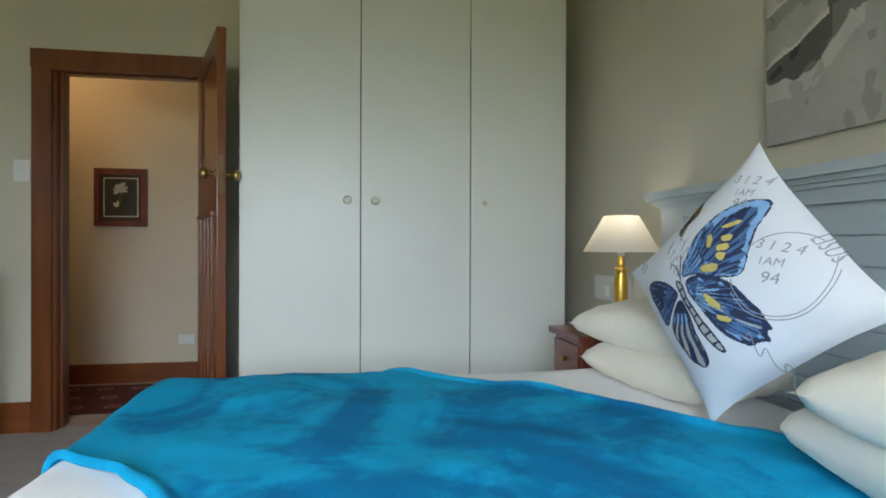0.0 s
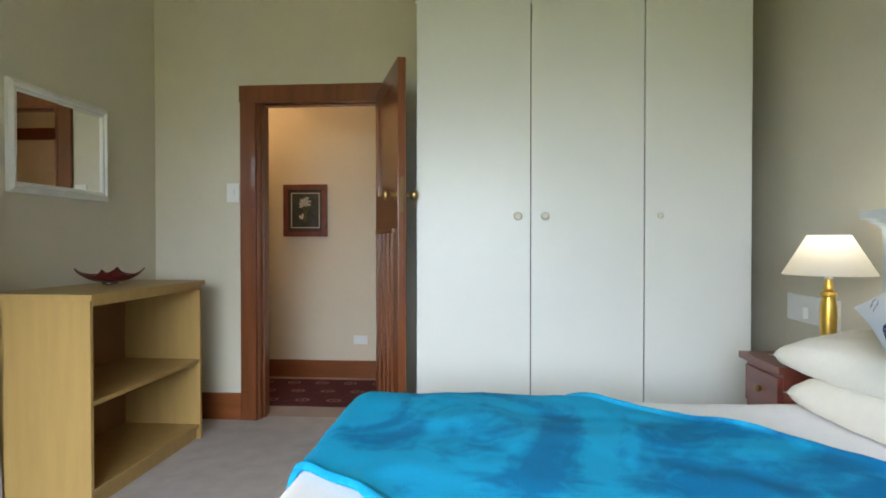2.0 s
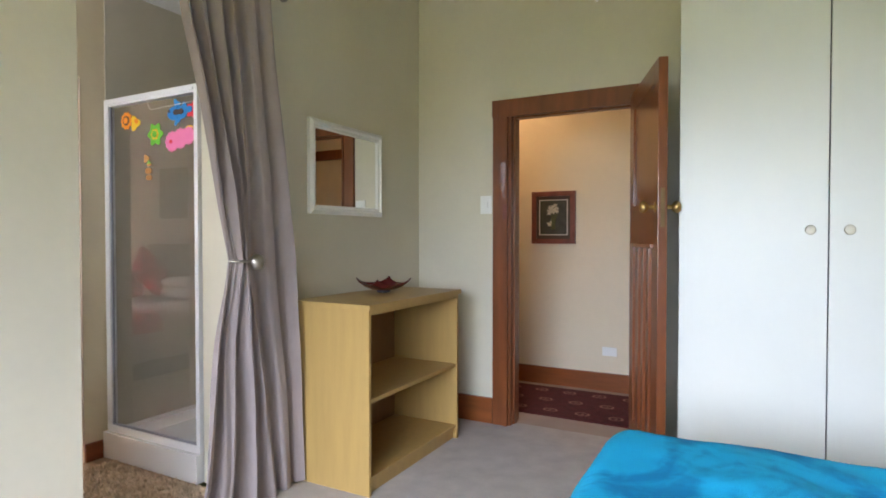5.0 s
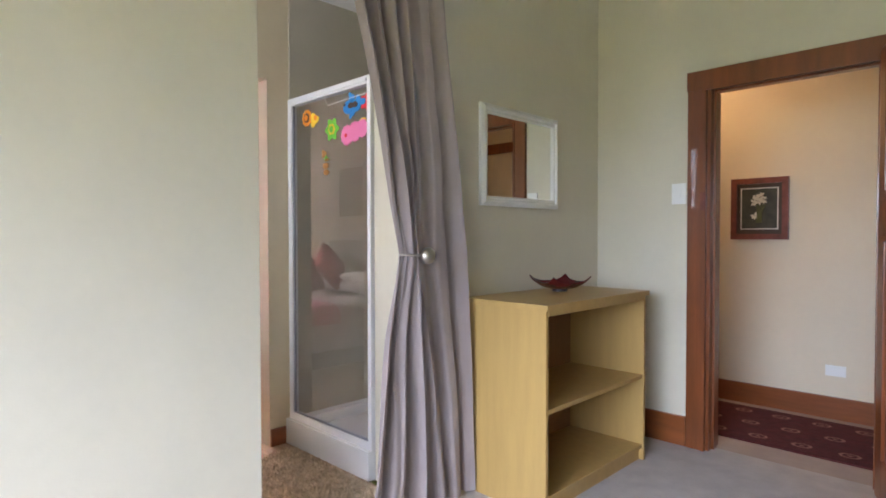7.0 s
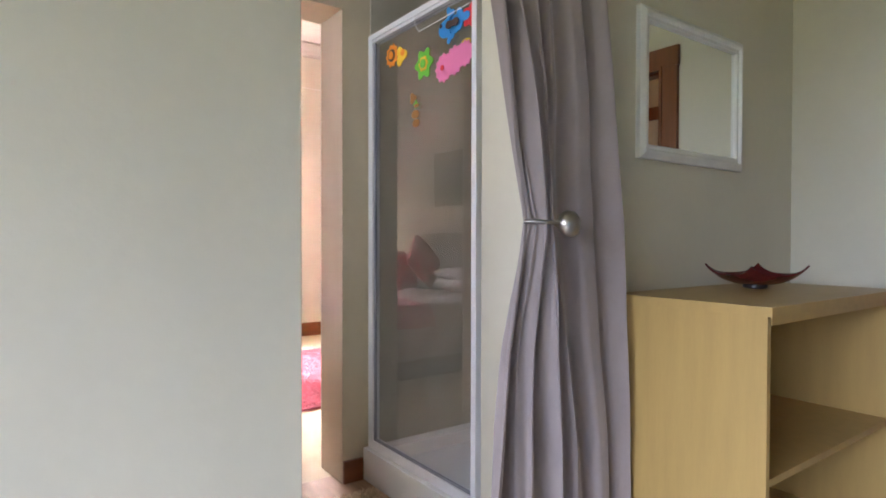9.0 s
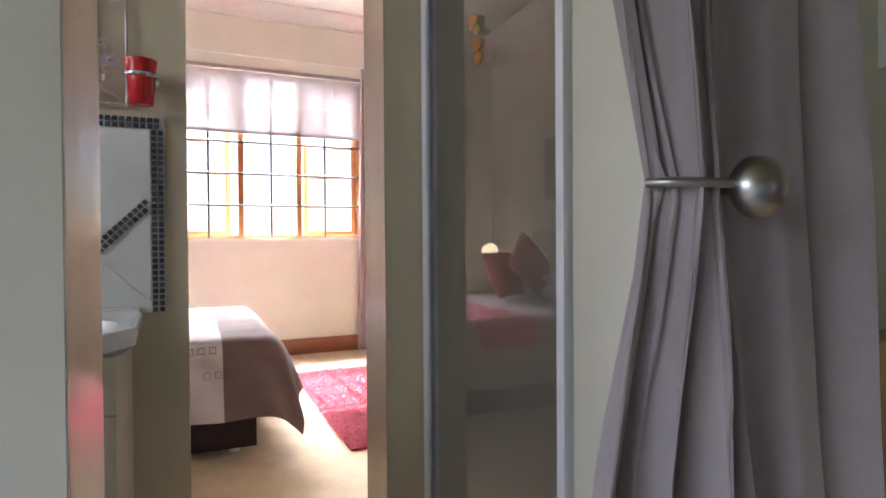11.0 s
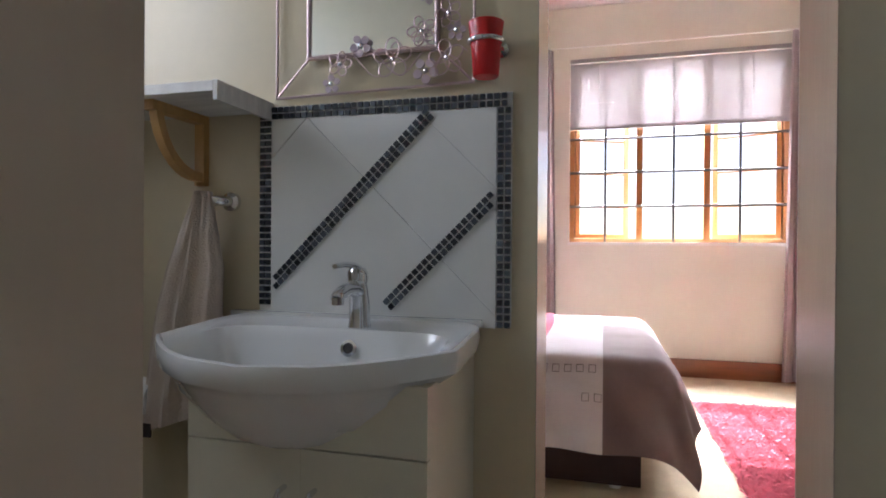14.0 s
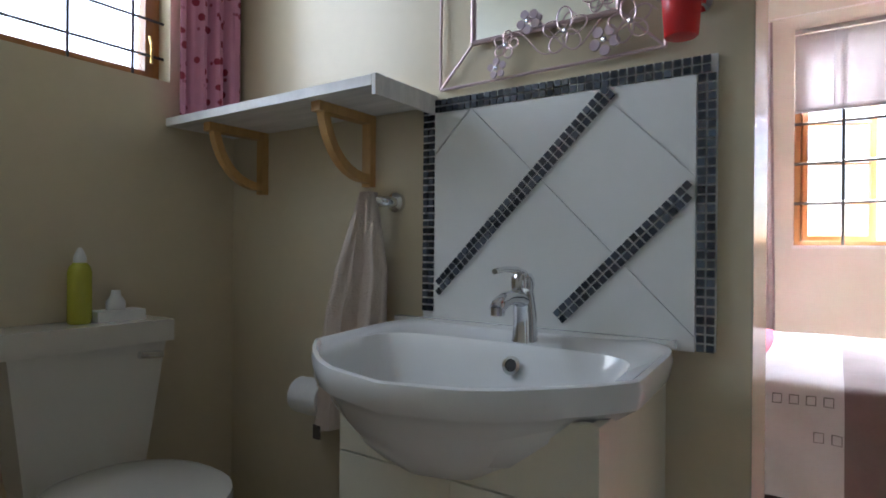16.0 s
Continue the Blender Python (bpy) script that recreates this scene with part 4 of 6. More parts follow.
def curtain_point(u, v):
    """Two widths of cloth: one caught in by the tieback, one hanging straight behind the ball."""
    z = 0.012 + 2.378 * v
    l, m, r = lerp(LEFT, z), lerp(MID, z), lerp(RIGHT, z)
    y = l + (m - l) * u / 0.66 if u < 0.66 else m + (r - m) * (u - 0.66) / 0.34
    pinch = min(1, abs(z - 1.135) / 0.55) ** 0.8
    below = 1.0 if z < 1.135 else 0.0
    if u < 0.66:
        k = u / 0.66
        ph = 2 * math.pi * k
        w = math.sin(ph * 3.0 + 0.5 * math.sin(ph + 1.2 * z) + 0.6 * below) + 0.30 * math.sin(ph * 6.5 + 2 + z * 1.5)
        w += 0.55 * (1 - pinch) * math.sin(ph * 8 + 0.6)
        x = 0.098 + (0.009 + 0.026 * pinch) * w + 0.034 * (1 - pinch) * math.sin(k * math.pi) + 0.010 * math.sin(z * 4 + k * 5)
    else:
        k = (u - 0.66) / 0.34
        x = 0.085 + 0.024 * math.sin(2 * math.pi * k * 2.1 + 0.8 + 0.2 * z) + 0.006 * math.sin(2 * math.pi * k * 5 + z)
    x += 0.010 * noise.noise(Vector((u * 5, z * 2.2, 3)))
    return Vector((max(x, 0.012), y + 0.004 * math.sin(2 * math.pi * u * 13 + 1.3), z))


cu = thing("curtain", (0.06, 1.95, 0), "taupe curtain gathered by a metal tieback", "curtain")
part("drape", sheet(170, 90, curtain_point, 0.003), CURTAIN, cu, smooth=True)
random.seed(3)
for k in range(9):
    y = 1.63 + k * 0.058
    bm = bmesh.new()
    pts = [(0.06 + 0.017 * math.cos(a), y, 2.42 + 0.017 * math.sin(a)) for a in np.linspace(0, 2 * math.pi, 13)]
    part("ring", tube(pts, 0.0025, 6), STEEL, cu, "small metal curtain ring")
cr = thing("curtain_rod", (0.06, 1.6, 2.42), "brushed metal curtain rod with round finials", "curtain rod")
part("rod", tube([(0.06, 1.14, 2.42), (0.06, 2.2, 2.42)], 0.011, 12), STEEL, cr, smooth=True)
for y in (1.12, 2.22):
    part("finial", moved(lathe([(0.01, -0.024), (0.02, -0.015), (0.024, 0), (0.02, 0.015), (0.008, 0.024)], 16), Matrix.Translation((0.06, y, 2.42)) @ pose(0, 0, 0, 90, 0, 0)), STEEL, cr, smooth=True)
for y in (1.2, 2.13):
    part("bracket", boxes((0, 0.05, y - 0.008, y + 0.008, 2.41, 2.43)), STEEL, cr, bevel=0.002)
tb = thing("curtain_tieback", (0.0, 1.94, 1.135), "brushed nickel curtain tieback with a ball end", "tieback")
part("ball", moved(lathe([(0.012, -0.014), (0.028, -0.010), (0.036, 0.002), (0.034, 0.016), (0.022, 0.028), (0.004, 0.033)], 28), Matrix.Translation((0.158, 1.94, 1.135)) @ pose(0, 0, 0, 0, 90, 0)), STEEL, tb, "domed nickel ball", smooth=True)
part("stem", tube([(0.0, 1.94, 1.135), (0.15, 1.94, 1.135)], 0.007, 10), STEEL, tb, smooth=True)
part("hook", tube([(0.150, 1.95, 1.136), (0.160, 1.91, 1.138), (0.156, 1.87, 1.139), (0.140, 1.845, 1.140), (0.128, 1.832, 1.140), (0.112, 1.829, 1.140)], 0.0055, 10), STEEL, tb, smooth=True)

# ---- shower ----
sc = thing("shower_enclosure", (-0.72, 2.06, 0), "white framed shower screen over a white tray", "shower")
part("tray", boxes((-1.128, -0.352, 2.025, 2.945, 0, 0.085)), PORCELAIN, sc, "white shower tray with a raised rim", bevel=0.008)
for r in ((-1.128, -0.352, 2.022, 2.10), (-1.128, -0.352, 2.87, 2.945), (-1.128, -1.05, 2.10, 2.87), (-0.43, -0.352, 2.10, 2.87)):
    part("tray_rim", boxes((*r, 0.083, 0.146)), PORCELAIN, sc, bevel=0.01, seg=3)
part("drain", lathe([(0.035, 0), (0.035, 0.004), (0.02, 0.006)], 20, (-0.74, 2.5, 0.0875)), CHROME, sc)
part("post", boxes((-1.124, -1.086, 2.045, 2.085, 0.147, 2.013)), ALU, sc, bevel=0.003)
part("post", boxes((-0.378, -0.352, 2.045, 2.085, 0.147, 2.013)), ALU, sc, bevel=0.003)
part("top_rail", boxes((-1.086, -0.378, 2.045, 2.085, 1.972, 2.013)), ALU, sc, bevel=0.003)
part("top_lip", boxes((-1.086, -0.378, 2.038, 2.045, 1.985, 2.0)), ALU, sc, bevel=0.002)
part("bottom_rail", boxes((-1.086, -0.378, 2.045, 2.085, 0.147, 0.185)), ALU, sc, bevel=0.003)
part("glazing_bead", boxes((-1.086, -1.074, 2.052, 2.062, 0.185, 1.972), (-1.074, -0.378, 2.052, 2.062, 0.185, 0.195)), material("grey_seal", (0.25, 0.25, 0.28), rough=0.5), sc)
_g = part("glass_pane", boxes((-1.086, -0.378, 2.064, 2.069, 0.185, 1.972)), SHOWER_GLASS, sc, "clear glass")
_g.visible_shadow = False


def foam(name, label, shapes):
    """A flat foam figure stuck to the glass: (material, x, z, r, petals, depth of petals)."""
    ob = None
    for k, (mat, x, z, r, n, d) in enumerate(shapes):
        bm = bmesh.new()
        seg = 48
        y0, y1 = 2.0635 - 0.003 * (k + 1), 2.0635 - 0.003 * k
        pts = []
        for i in range(seg):
            a = 2 * math.pi * i / seg
            rr = r * (1 + d * math.cos(n * a))
            pts.append((x + rr * math.cos(a), z + rr * math.sin(a) * (0.8 if n == 2 else 1)))
        fa = [bm.verts.new((p, y0, q)) for p, q in pts]
        fb = [bm.verts.new((p, y1, q)) for p, q in pts]
        bm.faces.new(fa)
        bm.faces.new(fb)
        for i in range(seg):
            bm.faces.new((fa[i], fa[(i + 1) % seg], fb[(i + 1) % seg], fb[i]))
        if ob is None:
            ob = tagged(part(name, bm, mat), label, "foam toy")
        else:
            part("detail", bm, mat, ob)
    return ob


F = {n: material(n + "_foam", c, rough=0.8, vary=0.06) for n, c in (("orange", (0.85, 0.28, 0.02)), ("yellow", (0.9, 0.6, 0.04)), ("green", (0.16, 0.55, 0.05)), ("blue", (0.03, 0.26, 0.62)), ("pink", (0.85, 0.22, 0.42)), ("brown", (0.42, 0.20, 0.06)), ("red", (0.75, 0.04, 0.05)), ("dark", (0.08, 0.05, 0.04)))}
foam("foam_lion", "orange and yellow foam animal stuck to the shower glass", [(F["orange"], -0.945, 1.885, 0.046, 10, 0.12), (F["dark"], -0.945, 1.885, 0.026, 1, 0), (F["orange"], -0.945, 1.885, 0.017, 1, 0)])
foam("foam_cub", "yellow foam animal stuck to the shower glass", [(F["yellow"], -0.87, 1.865, 0.036, 3, 0.25), (F["orange"], -0.855, 1.875, 0.014, 1, 0)])
foam("foam_turtle", "green foam turtle stuck to the shower glass", [(F["green"], -0.70, 1.79, 0.055, 6, 0.18), (F["yellow"], -0.70, 1.79, 0.028, 6, 0.1), (F["green"], -0.70, 1.79, 0.018, 1, 0)])
foam("foam_fish", "blue foam fish stuck to the shower glass", [(F["blue"], -0.525, 1.885, 0.058, 2, 0.26), (F["blue"], -0.452, 1.895, 0.032, 3, 0.45), (F["blue"], -0.52, 1.93, 0.022, 3, 0.35), (F["blue"], -0.515, 1.842, 0.02, 3, 0.35), (F["dark"], -0.50, 1.887, 0.026, 2, 0.5), (F["dark"], -0.567, 1.895, 0.008, 1, 0)])
foam("foam_pig", "pink foam animal stuck to the shower glass", [(F["pink"], -0.565, 1.742, 0.052, 12, 0.10), (F["pink"], -0.495, 1.752, 0.052, 12, 0.10), (F["pink"], -0.43, 1.76, 0.045, 12, 0.10), (F["red"], -0.565, 1.74, 0.01, 1, 0)])
foam("foam_crab", "red foam animal stuck to the shower glass", [(F["red"], -0.405, 1.89, 0.04, 5, 0.2)])
foam("foam_duck", "yellow foam duck stuck to the shower glass", [(F["yellow"], -0.43, 1.80, 0.022, 2, 0.2)])
foam("foam_giraffe", "brown foam figure stuck to the shower glass", [(F["brown"], -0.757, 1.565, 0.022, 2, 0.1), (F["brown"], -0.757, 1.60, 0.024, 2, 0.1), (F["green"], -0.748, 1.638, 0.013, 4, 0.3), (F["brown"], -0.765, 1.665, 0.02, 3, 0.25), (F["brown"], -0.735, 1.63, 0.012, 2, 0.4)])
ln = tagged(part("hanging_line", tube([(-0.735, 2.040, 1.99), (-0.735, 2.043, 1.95), (-0.72, 2.05, 1.92), (-0.60, 2.055, 1.925), (-0.40, 2.055, 1.93)], 0.002, 6), PLASTIC), "thin white cord hung on the shower rail", "cord")

# ---- bath mat ----
random.seed(8)
bm = bmesh.new()
MATC = material("shaggy_beige_pile", (0.54, 0.41, 0.28), rough=0.95, vary=0.4, scale=30, bump=0.6, bump_scale=400, spec=0.1)
for _ in range(5200):
    x, y = random.uniform(-0.98, -0.02), random.uniform(1.42, 1.985)
    a, l = random.uniform(0, 6.28), random.uniform(0.012, 0.03)
    w = 0.004
    d = Vector((math.cos(a) * l * 0.7, math.sin(a) * l * 0.7, random.uniform(0.012, 0.03)))
    s = Vector((-math.sin(a) * w, math.cos(a) * w, 0))
    o = Vector((x, y, 0.006))
    m = o + d * 0.6 + Vector((0, 0, 0.006))
    q = [bm.verts.new(v) for v in (o - s, o + s, m + s * 0.9, m - s * 0.9, o + d)]
    bm.faces.new(q[:4])
    bm.faces.new((q[3], q[2], q[4]))
mt = thing("bath_mat", (-0.5, 1.7, 0), "shaggy beige bath mat on the bathroom floor", "mat")
part("backing", boxes((-1.0, -0.0, 1.40, 2.0, 0, 0.008)), MATC, mt, bevel=0.003)
tagged(part("pile", bm, MATC, mt), kind="stuff")

# ---- vanity basin ----
vn = thing("vanity_unit", (-0.9, 0.915, 0), "cream vanity cabinet with a drawer line and two doors", "vanity")
part("body", boxes((-1.138, -0.795, 0.735, 1.192, 0.08, 0.70), (-1.138, -0.795, 1.192, 1.207, 0.08, 0.835)), VANITY, vn, bevel=0.002)
# Set-back plinth, coloured with the gap shade.
part("plinth", boxes((-1.138, -0.83, 0.755, 1.187, 0, 0.08)), SHADOW_GAP, vn)
bm = bmesh.new()
_low = [(0.735 + 0.472 * k / 24, 0.7135) for k in range(25)]
_arch = [(y, min(0.715 + 0.115 * ((y - 0.922) / 0.24) ** 2, 0.835)) for y, _z in reversed(_low)]
_face = bm.faces.new([bm.verts.new((-0.777, y, z)) for y, z in _low + _arch])
_got = bmesh.ops.extrude_face_region(bm, geom=[_face])
bmesh.ops.translate(bm, vec=(-0.018, 0, 0), verts=[v for v in _got["geom"] if isinstance(v, bmesh.types.BMVert)])
bmesh.ops.recalc_face_normals(bm, faces=bm.faces)
part("fascia", bm, VANITY, vn)
for y0, y1, hy in ((0.735, 0.9702, 0.94), (0.9710, 1.207, 1.0)):
    d = part("door", boxes((-0.795, -0.777, y0, y1, 0.085, 0.71)), VANITY, vn, bevel=0.003)
    part("handle", tube([(-0.777, hy, 0.64), (-0.755, hy, 0.64), (-0.75, hy, 0.635), (-0.75, hy, 0.52), (-0.755, hy, 0.515), (-0.777, hy, 0.515)], 0.005, 8), CHROME, d, "chrome bar handle", smooth=True)

BX, BY = -0.87, 0.922


def basin_outline(k, n=64):
    """The basin's plan: straight back, short sides, bowed front; k from 0 to n round it."""
    a = 2 * math.pi * k / n
    c, s = math.cos(a), math.sin(a)
    e = 0.42
    y = 0.322 * math.copysign(abs(s) ** e, s)
    if c < 0:
        x = -0.272 * abs(c) ** 0.3
    else:
        x = 0.012 * abs(c) ** 0.4 + 0.205 * (1 - (y / 0.34) ** 2)
    return x, y


def loft(rings, seg=64):
    bm = bmesh.new()
    made = []
    for sx, sy, cx, z, tilt in rings:
        made.append([bm.verts.new((BX + cx + basin_outline(k)[0] * sx, BY + basin_outline(k)[1] * sy, z + tilt * basin_outline(k)[0])) for k in range(seg)])
    for a, b in zip(made, made[1:]):
        for i in range(seg):
            bm.faces.new((a[i], a[(i + 1) % seg], b[(i + 1) % seg], b[i]))
    bm.faces.new(made[0])
    bm.faces.new(made[-1])
    return bm


T = -0.055
bs = tagged(part("wash_basin", loft([(0.12, 0.12, 0, 0.690, 0), (0.36, 0.30, 0, 0.699, 0), (0.57, 0.50, 0, 0.722, 0.2 * T), (0.73, 0.66, 0, 0.757, 0.4 * T), (0.84, 0.80, 0, 0.797, 0.65 * T), (0.90, 0.885, 0, 0.829, 0.9 * T), (0.945, 0.95, 0, 0.843, T), (0.985, 0.985, 0, 0.850, T), (1, 1, 0, 0.878, T), (0.985, 0.99, 0, 0.890, T), (0.95, 0.965, 0, 0.892, T), (0.90, 0.93, 0.006, 0.884, T), (0.70, 0.86, 0.045, 0.876, T), (0.66, 0.82, 0.048, 0.863, 0), (0.62, 0.76, 0.045, 0.80, 0), (0.52, 0.62, 0.035, 0.752, 0), (0.25, 0.3, 0.02, 0.732, 0), (0.06, 0.06, 0.01, 0.729, 0)]), PORCELAIN, smooth=True), "white porcelain bow-fronted wash basin with an overflow", "basin")
part("upstand", boxes((-1.136, -1.112, 0.585, 1.228, 0.895, 0.909)), PORCELAIN, bs, bevel=0.006, seg=3)
part("overflow", moved(lathe([(0.018, 0), (0.018, 0.004), (0.012, 0.005), (0.011, 0.001)], 20), Matrix.Translation((-0.998, 0.962, 0.852)) @ pose(0, 0, 0, 0, 75, 0)), CHROME, bs, "chrome overflow ring")
# Dark disc inside the ring paints the shade of the hole.
part("overflow_hole", moved(lathe([(0.0105, 0.002), (0.0105, 0.0045)], 16), Matrix.Translation((-0.998, 0.962, 0.852)) @ pose(0, 0, 0, 0, 75, 0)), SHADOW_GAP, bs)
part("waste", lathe([(0.025, 0), (0.025, 0.004), (0.015, 0.006)], 20, (-0.86, 0.925, 0.731)), CHROME, bs)

tp = thing("basin_mixer_tap", (-1.025, 0.925, 0.865), "polished chrome single-lever basin mixer tap", "tap")
part("body", tube([(-1.025, 0.925, 0.862), (-1.025, 0.925, 0.87), (-1.024, 0.925, 0.92), (-1.018, 0.925, 0.97), (-1.012, 0.925, 0.99)], 0.024, 20, taper=lambda t: 1.15 - 0.3 * t), CHROME, tp, smooth=True)
part("spout", tube([(-1.022, 0.925, 0.955), (-0.985, 0.925, 0.972), (-0.945, 0.925, 0.972), (-0.915, 0.925, 0.960), (-0.905, 0.925, 0.950)], 0.017, 16, taper=lambda t: 1.1 - 0.2 * t), CHROME, tp, smooth=True)
part("aerator", lathe([(0.013, 0), (0.013, 0.018)], 16, (-0.908, 0.925, 0.936)), CHROME, tp)
part("cartridge_cap", lathe([(0.022, 0), (0.024, 0.01), (0.024, 0.03), (0.018, 0.042), (0.004, 0.045)], 20, (-1.012, 0.925, 0.985)), CHROME, tp, smooth=True)
part("lever", tube([(-1.015, 0.925, 1.025), (-0.99, 0.922, 1.035), (-0.95, 0.918, 1.038), (-0.915, 0.914, 1.034)], 0.008, 12, taper=lambda t: 1.3 - 0.5 * t), CHROME, tp, smooth=True)
tp.matrix_basis = Matrix.Translation((-1.047, 0.965, 0.895)) @ Matrix.Diagonal((0.95, 0.95, 0.80, 1))

# ---- tiled splashback ----
sb = thing("splashback", (-1.14, 0.9, 1.13), "white tiled splashback edged with dark glass mosaic", "splashback")
part("grout_bed", boxes((-1.1397, -1.133, 0.655, 1.291, 0.893, 1.418)), GROUT, sb)


def clip_poly(poly, n, d):
    out = []
    for a, b in zip(poly, poly[1:] + poly[:1]):
        fa, fb = a[0] * n[0] + a[1] * n[1] - d, b[0] * n[0] + b[1] * n[1] - d
        if fa <= 0:
            out.append(a)
        if fa * fb < 0:
            t = fa / (fa - fb)
            out.append((a[0] + (b[0] - a[0]) * t, a[1] + (b[1] - a[1]) * t))
    return out


rect = [(0.689, 0.89), (1.257, 0.89), (1.257, 1.384), (0.689, 1.384)]
G = 0.0022
cells = [clip_poly(rect, (-1, -1), -2.462 - G), clip_poly(clip_poly(rect, (1, 1), 2.462 - G), (-1, -1), -2.175 - G), clip_poly(rect, (1, 1), 2.175 - G)]
last = cells.pop()
cells += [clip_poly(last, (-1, 1), 0.60 - G), clip_poly(last, (1, -1), -0.60 - G)]
for c in cells:
    if len(c) > 2:
        bm = bmesh.new()
        fr = [bm.verts.new((-1.1285, y, z)) for y, z in c]
        bk = [bm.verts.new((-1.133, y, z)) for y, z in c]
        bm.faces.new(fr)
        for i in range(len(c)):
            bm.faces.new((fr[i], fr[(i + 1) % len(c)], bk[(i + 1) % len(c)], bk[i]))
        part("tile", bm, TILE, sb, "large white glazed tile")

# ---- fancy mirror over the basin ----
fm = thing("vanity_mirror", (-1.14, 0.89, 1.7), "mirror in a pink wire frame with metal flowers", "mirror")
part("mirror_glass", boxes((-1.132, -1.128, 0.796, 1.113, 1.533, 2.06)), MIRROR, fm, "silvered mirror glass")
PINKWIRE = material("pale_pink_metal", (0.62, 0.47, 0.47), rough=0.35, metal=0.6, vary=0.1)
PETAL = material("lilac_enamel", (0.58, 0.46, 0.50), rough=0.3, vary=0.1)
bm = bmesh.new()
for a, b in (((0.704, 1.437), (1.204, 1.445)), ((1.204, 1.445), (1.204, 2.15)), ((0.704, 1.437), (0.704, 2.15)), ((0.704, 2.15), (1.204, 2.15))):
    tube([(-1.128, *a), (-1.128, *b)], 0.0035, 8, bm)
part("outer_wire", bm, PINKWIRE, fm)
bm = bmesh.new()
for a, b in (((0.792, 1.529), (1.117, 1.529)), ((1.117, 1.529), (1.117, 2.064)), ((0.792, 1.529), (0.792, 2.064)), ((0.792, 2.064), (1.117, 2.064))):
    tube([(-1.127, *a), (-1.127, *b)], 0.006, 8, bm)
part("inner_frame", bm, PINKWIRE, fm)
for a, b in (((0.704, 1.437), (0.792, 1.529)), ((1.204, 1.445), (1.117, 1.529)), ((0.704, 2.15), (0.792, 2.064)), ((1.204, 2.15), (1.117, 2.064))):
    part("corner_wire", tube([(-1.128, *a), (-1.128, *b)], 0.003, 8), PINKWIRE, fm)
JEWEL = material("clear_faceted_bead", (0.85, 0.82, 0.84), rough=0.08, metal=0.5)
for y, z, r, solid in ((0.815, 1.505, 0.03, 0), (0.872, 1.545, 0.026, 1), (0.962, 1.508, 0.048, 0), (1.05, 1.475, 0.03, 1), (1.04, 1.565, 0.035, 0), (1.105, 1.50, 0.042, 0), (1.11, 1.60, 0.032, 0), (1.13, 1.56, 0.022, 1), (0.79, 1.46, 0.022, 1), (1.05, 1.66, 0.024, 1), (1.13, 1.72, 0.035, 0), (1.10, 1.80, 0.03, 1), (1.06, 1.88, 0.035, 0)):
    y = 0.704 + (y - 0.62) * 0.905
    fl = bmesh.new()
    for k in range(5):
        a = 2 * math.pi * k / 5 + y * 40
        c = Vector((-1.117, y + 0.68 * r * math.cos(a), z + 0.68 * r * math.sin(a)))
        if solid:
            ring = [fl.verts.new(c + Vector((0.002, 0.36 * r * math.cos(b), 0.36 * r * math.sin(b)))) for b in np.linspace(0, 2 * math.pi, 12, endpoint=False)]
            back = [fl.verts.new(v.co - Vector((0.004, 0, 0))) for v in ring]
            fl.faces.new(ring)
            fl.faces.new(back)
            for i in range(12):
                fl.faces.new((ring[i], ring[(i + 1) % 12], back[(i + 1) % 12], back[i]))
        else:
            d, e = Vector((0, math.cos(a), math.sin(a))), Vector((0, -math.sin(a), math.cos(a)))
            o = Vector((-1.117, y, z))
            pts = [o + d * r * (0.5 - 0.5 * math.cos(b)) + e * r * 0.34 * math.sin(b) + Vector((0.004, 0, 0)) * math.sin(b / 2) for b in np.linspace(0, 2 * math.pi, 17)]
            tube(pts, 0.0018, 5, fl)
    flower = part("flower", fl, PETAL if solid else PINKWIRE, fm, "lilac enamel flower" if solid else "wire petal flower", smooth=True)
    part("bead", lathe([(0.002, -0.005), (0.005, -0.002), (0.005, 0.002), (0.002, 0.005)], 8, (-1.114, y, z)), JEWEL, flower)
bm = bmesh.new()
for k in range(3):
    tube([(-1.12, 0.86 + 0.105 * k + 0.12 * t, 1.50 + 0.03 * math.sin(5 * t + k * 2)) for t in np.linspace(0, 1, 14)], 0.0016, 5, bm)
part("tendril", bm, PINKWIRE, fm)

# ---- red tumbler in its holder ----
th = thing("tumbler_holder", (-1.14, 1.235, 1.5), "chrome wall ring that holds a tumbler", "holder")
part("ring", tube([(-1.075 + 0.037 * math.cos(a), 1.242 + 0.037 * math.sin(a), 1.512) for a in np.linspace(0, 2 * math.pi, 25)], 0.005, 8), CHROME, th, smooth=True)
part("arm", tube([(-1.14, 1.262, 1.512), (-1.108, 1.255, 1.512)], 0.006, 8), CHROME, th)
part("rose", moved(lathe([(0.018, 0), (0.018, 0.008), (0.008, 0.012)], 16), Matrix.Translation((-1.14, 1.264, 1.512)) @ pose(0, 0, 0, 0, 90, 0)), CHROME, th)
tagged(part("tumbler", lathe([(0.026, 0), (0.028, 0.002), (0.033, 0.07), (0.0385, 0.116), (0.036, 0.117), (0.031, 0.07), (0.025, 0.008)], 28, (-1.075, 1.242, 1.437)), RED, smooth=True), "red plastic tumbler in a chrome wall ring", "tumbler")

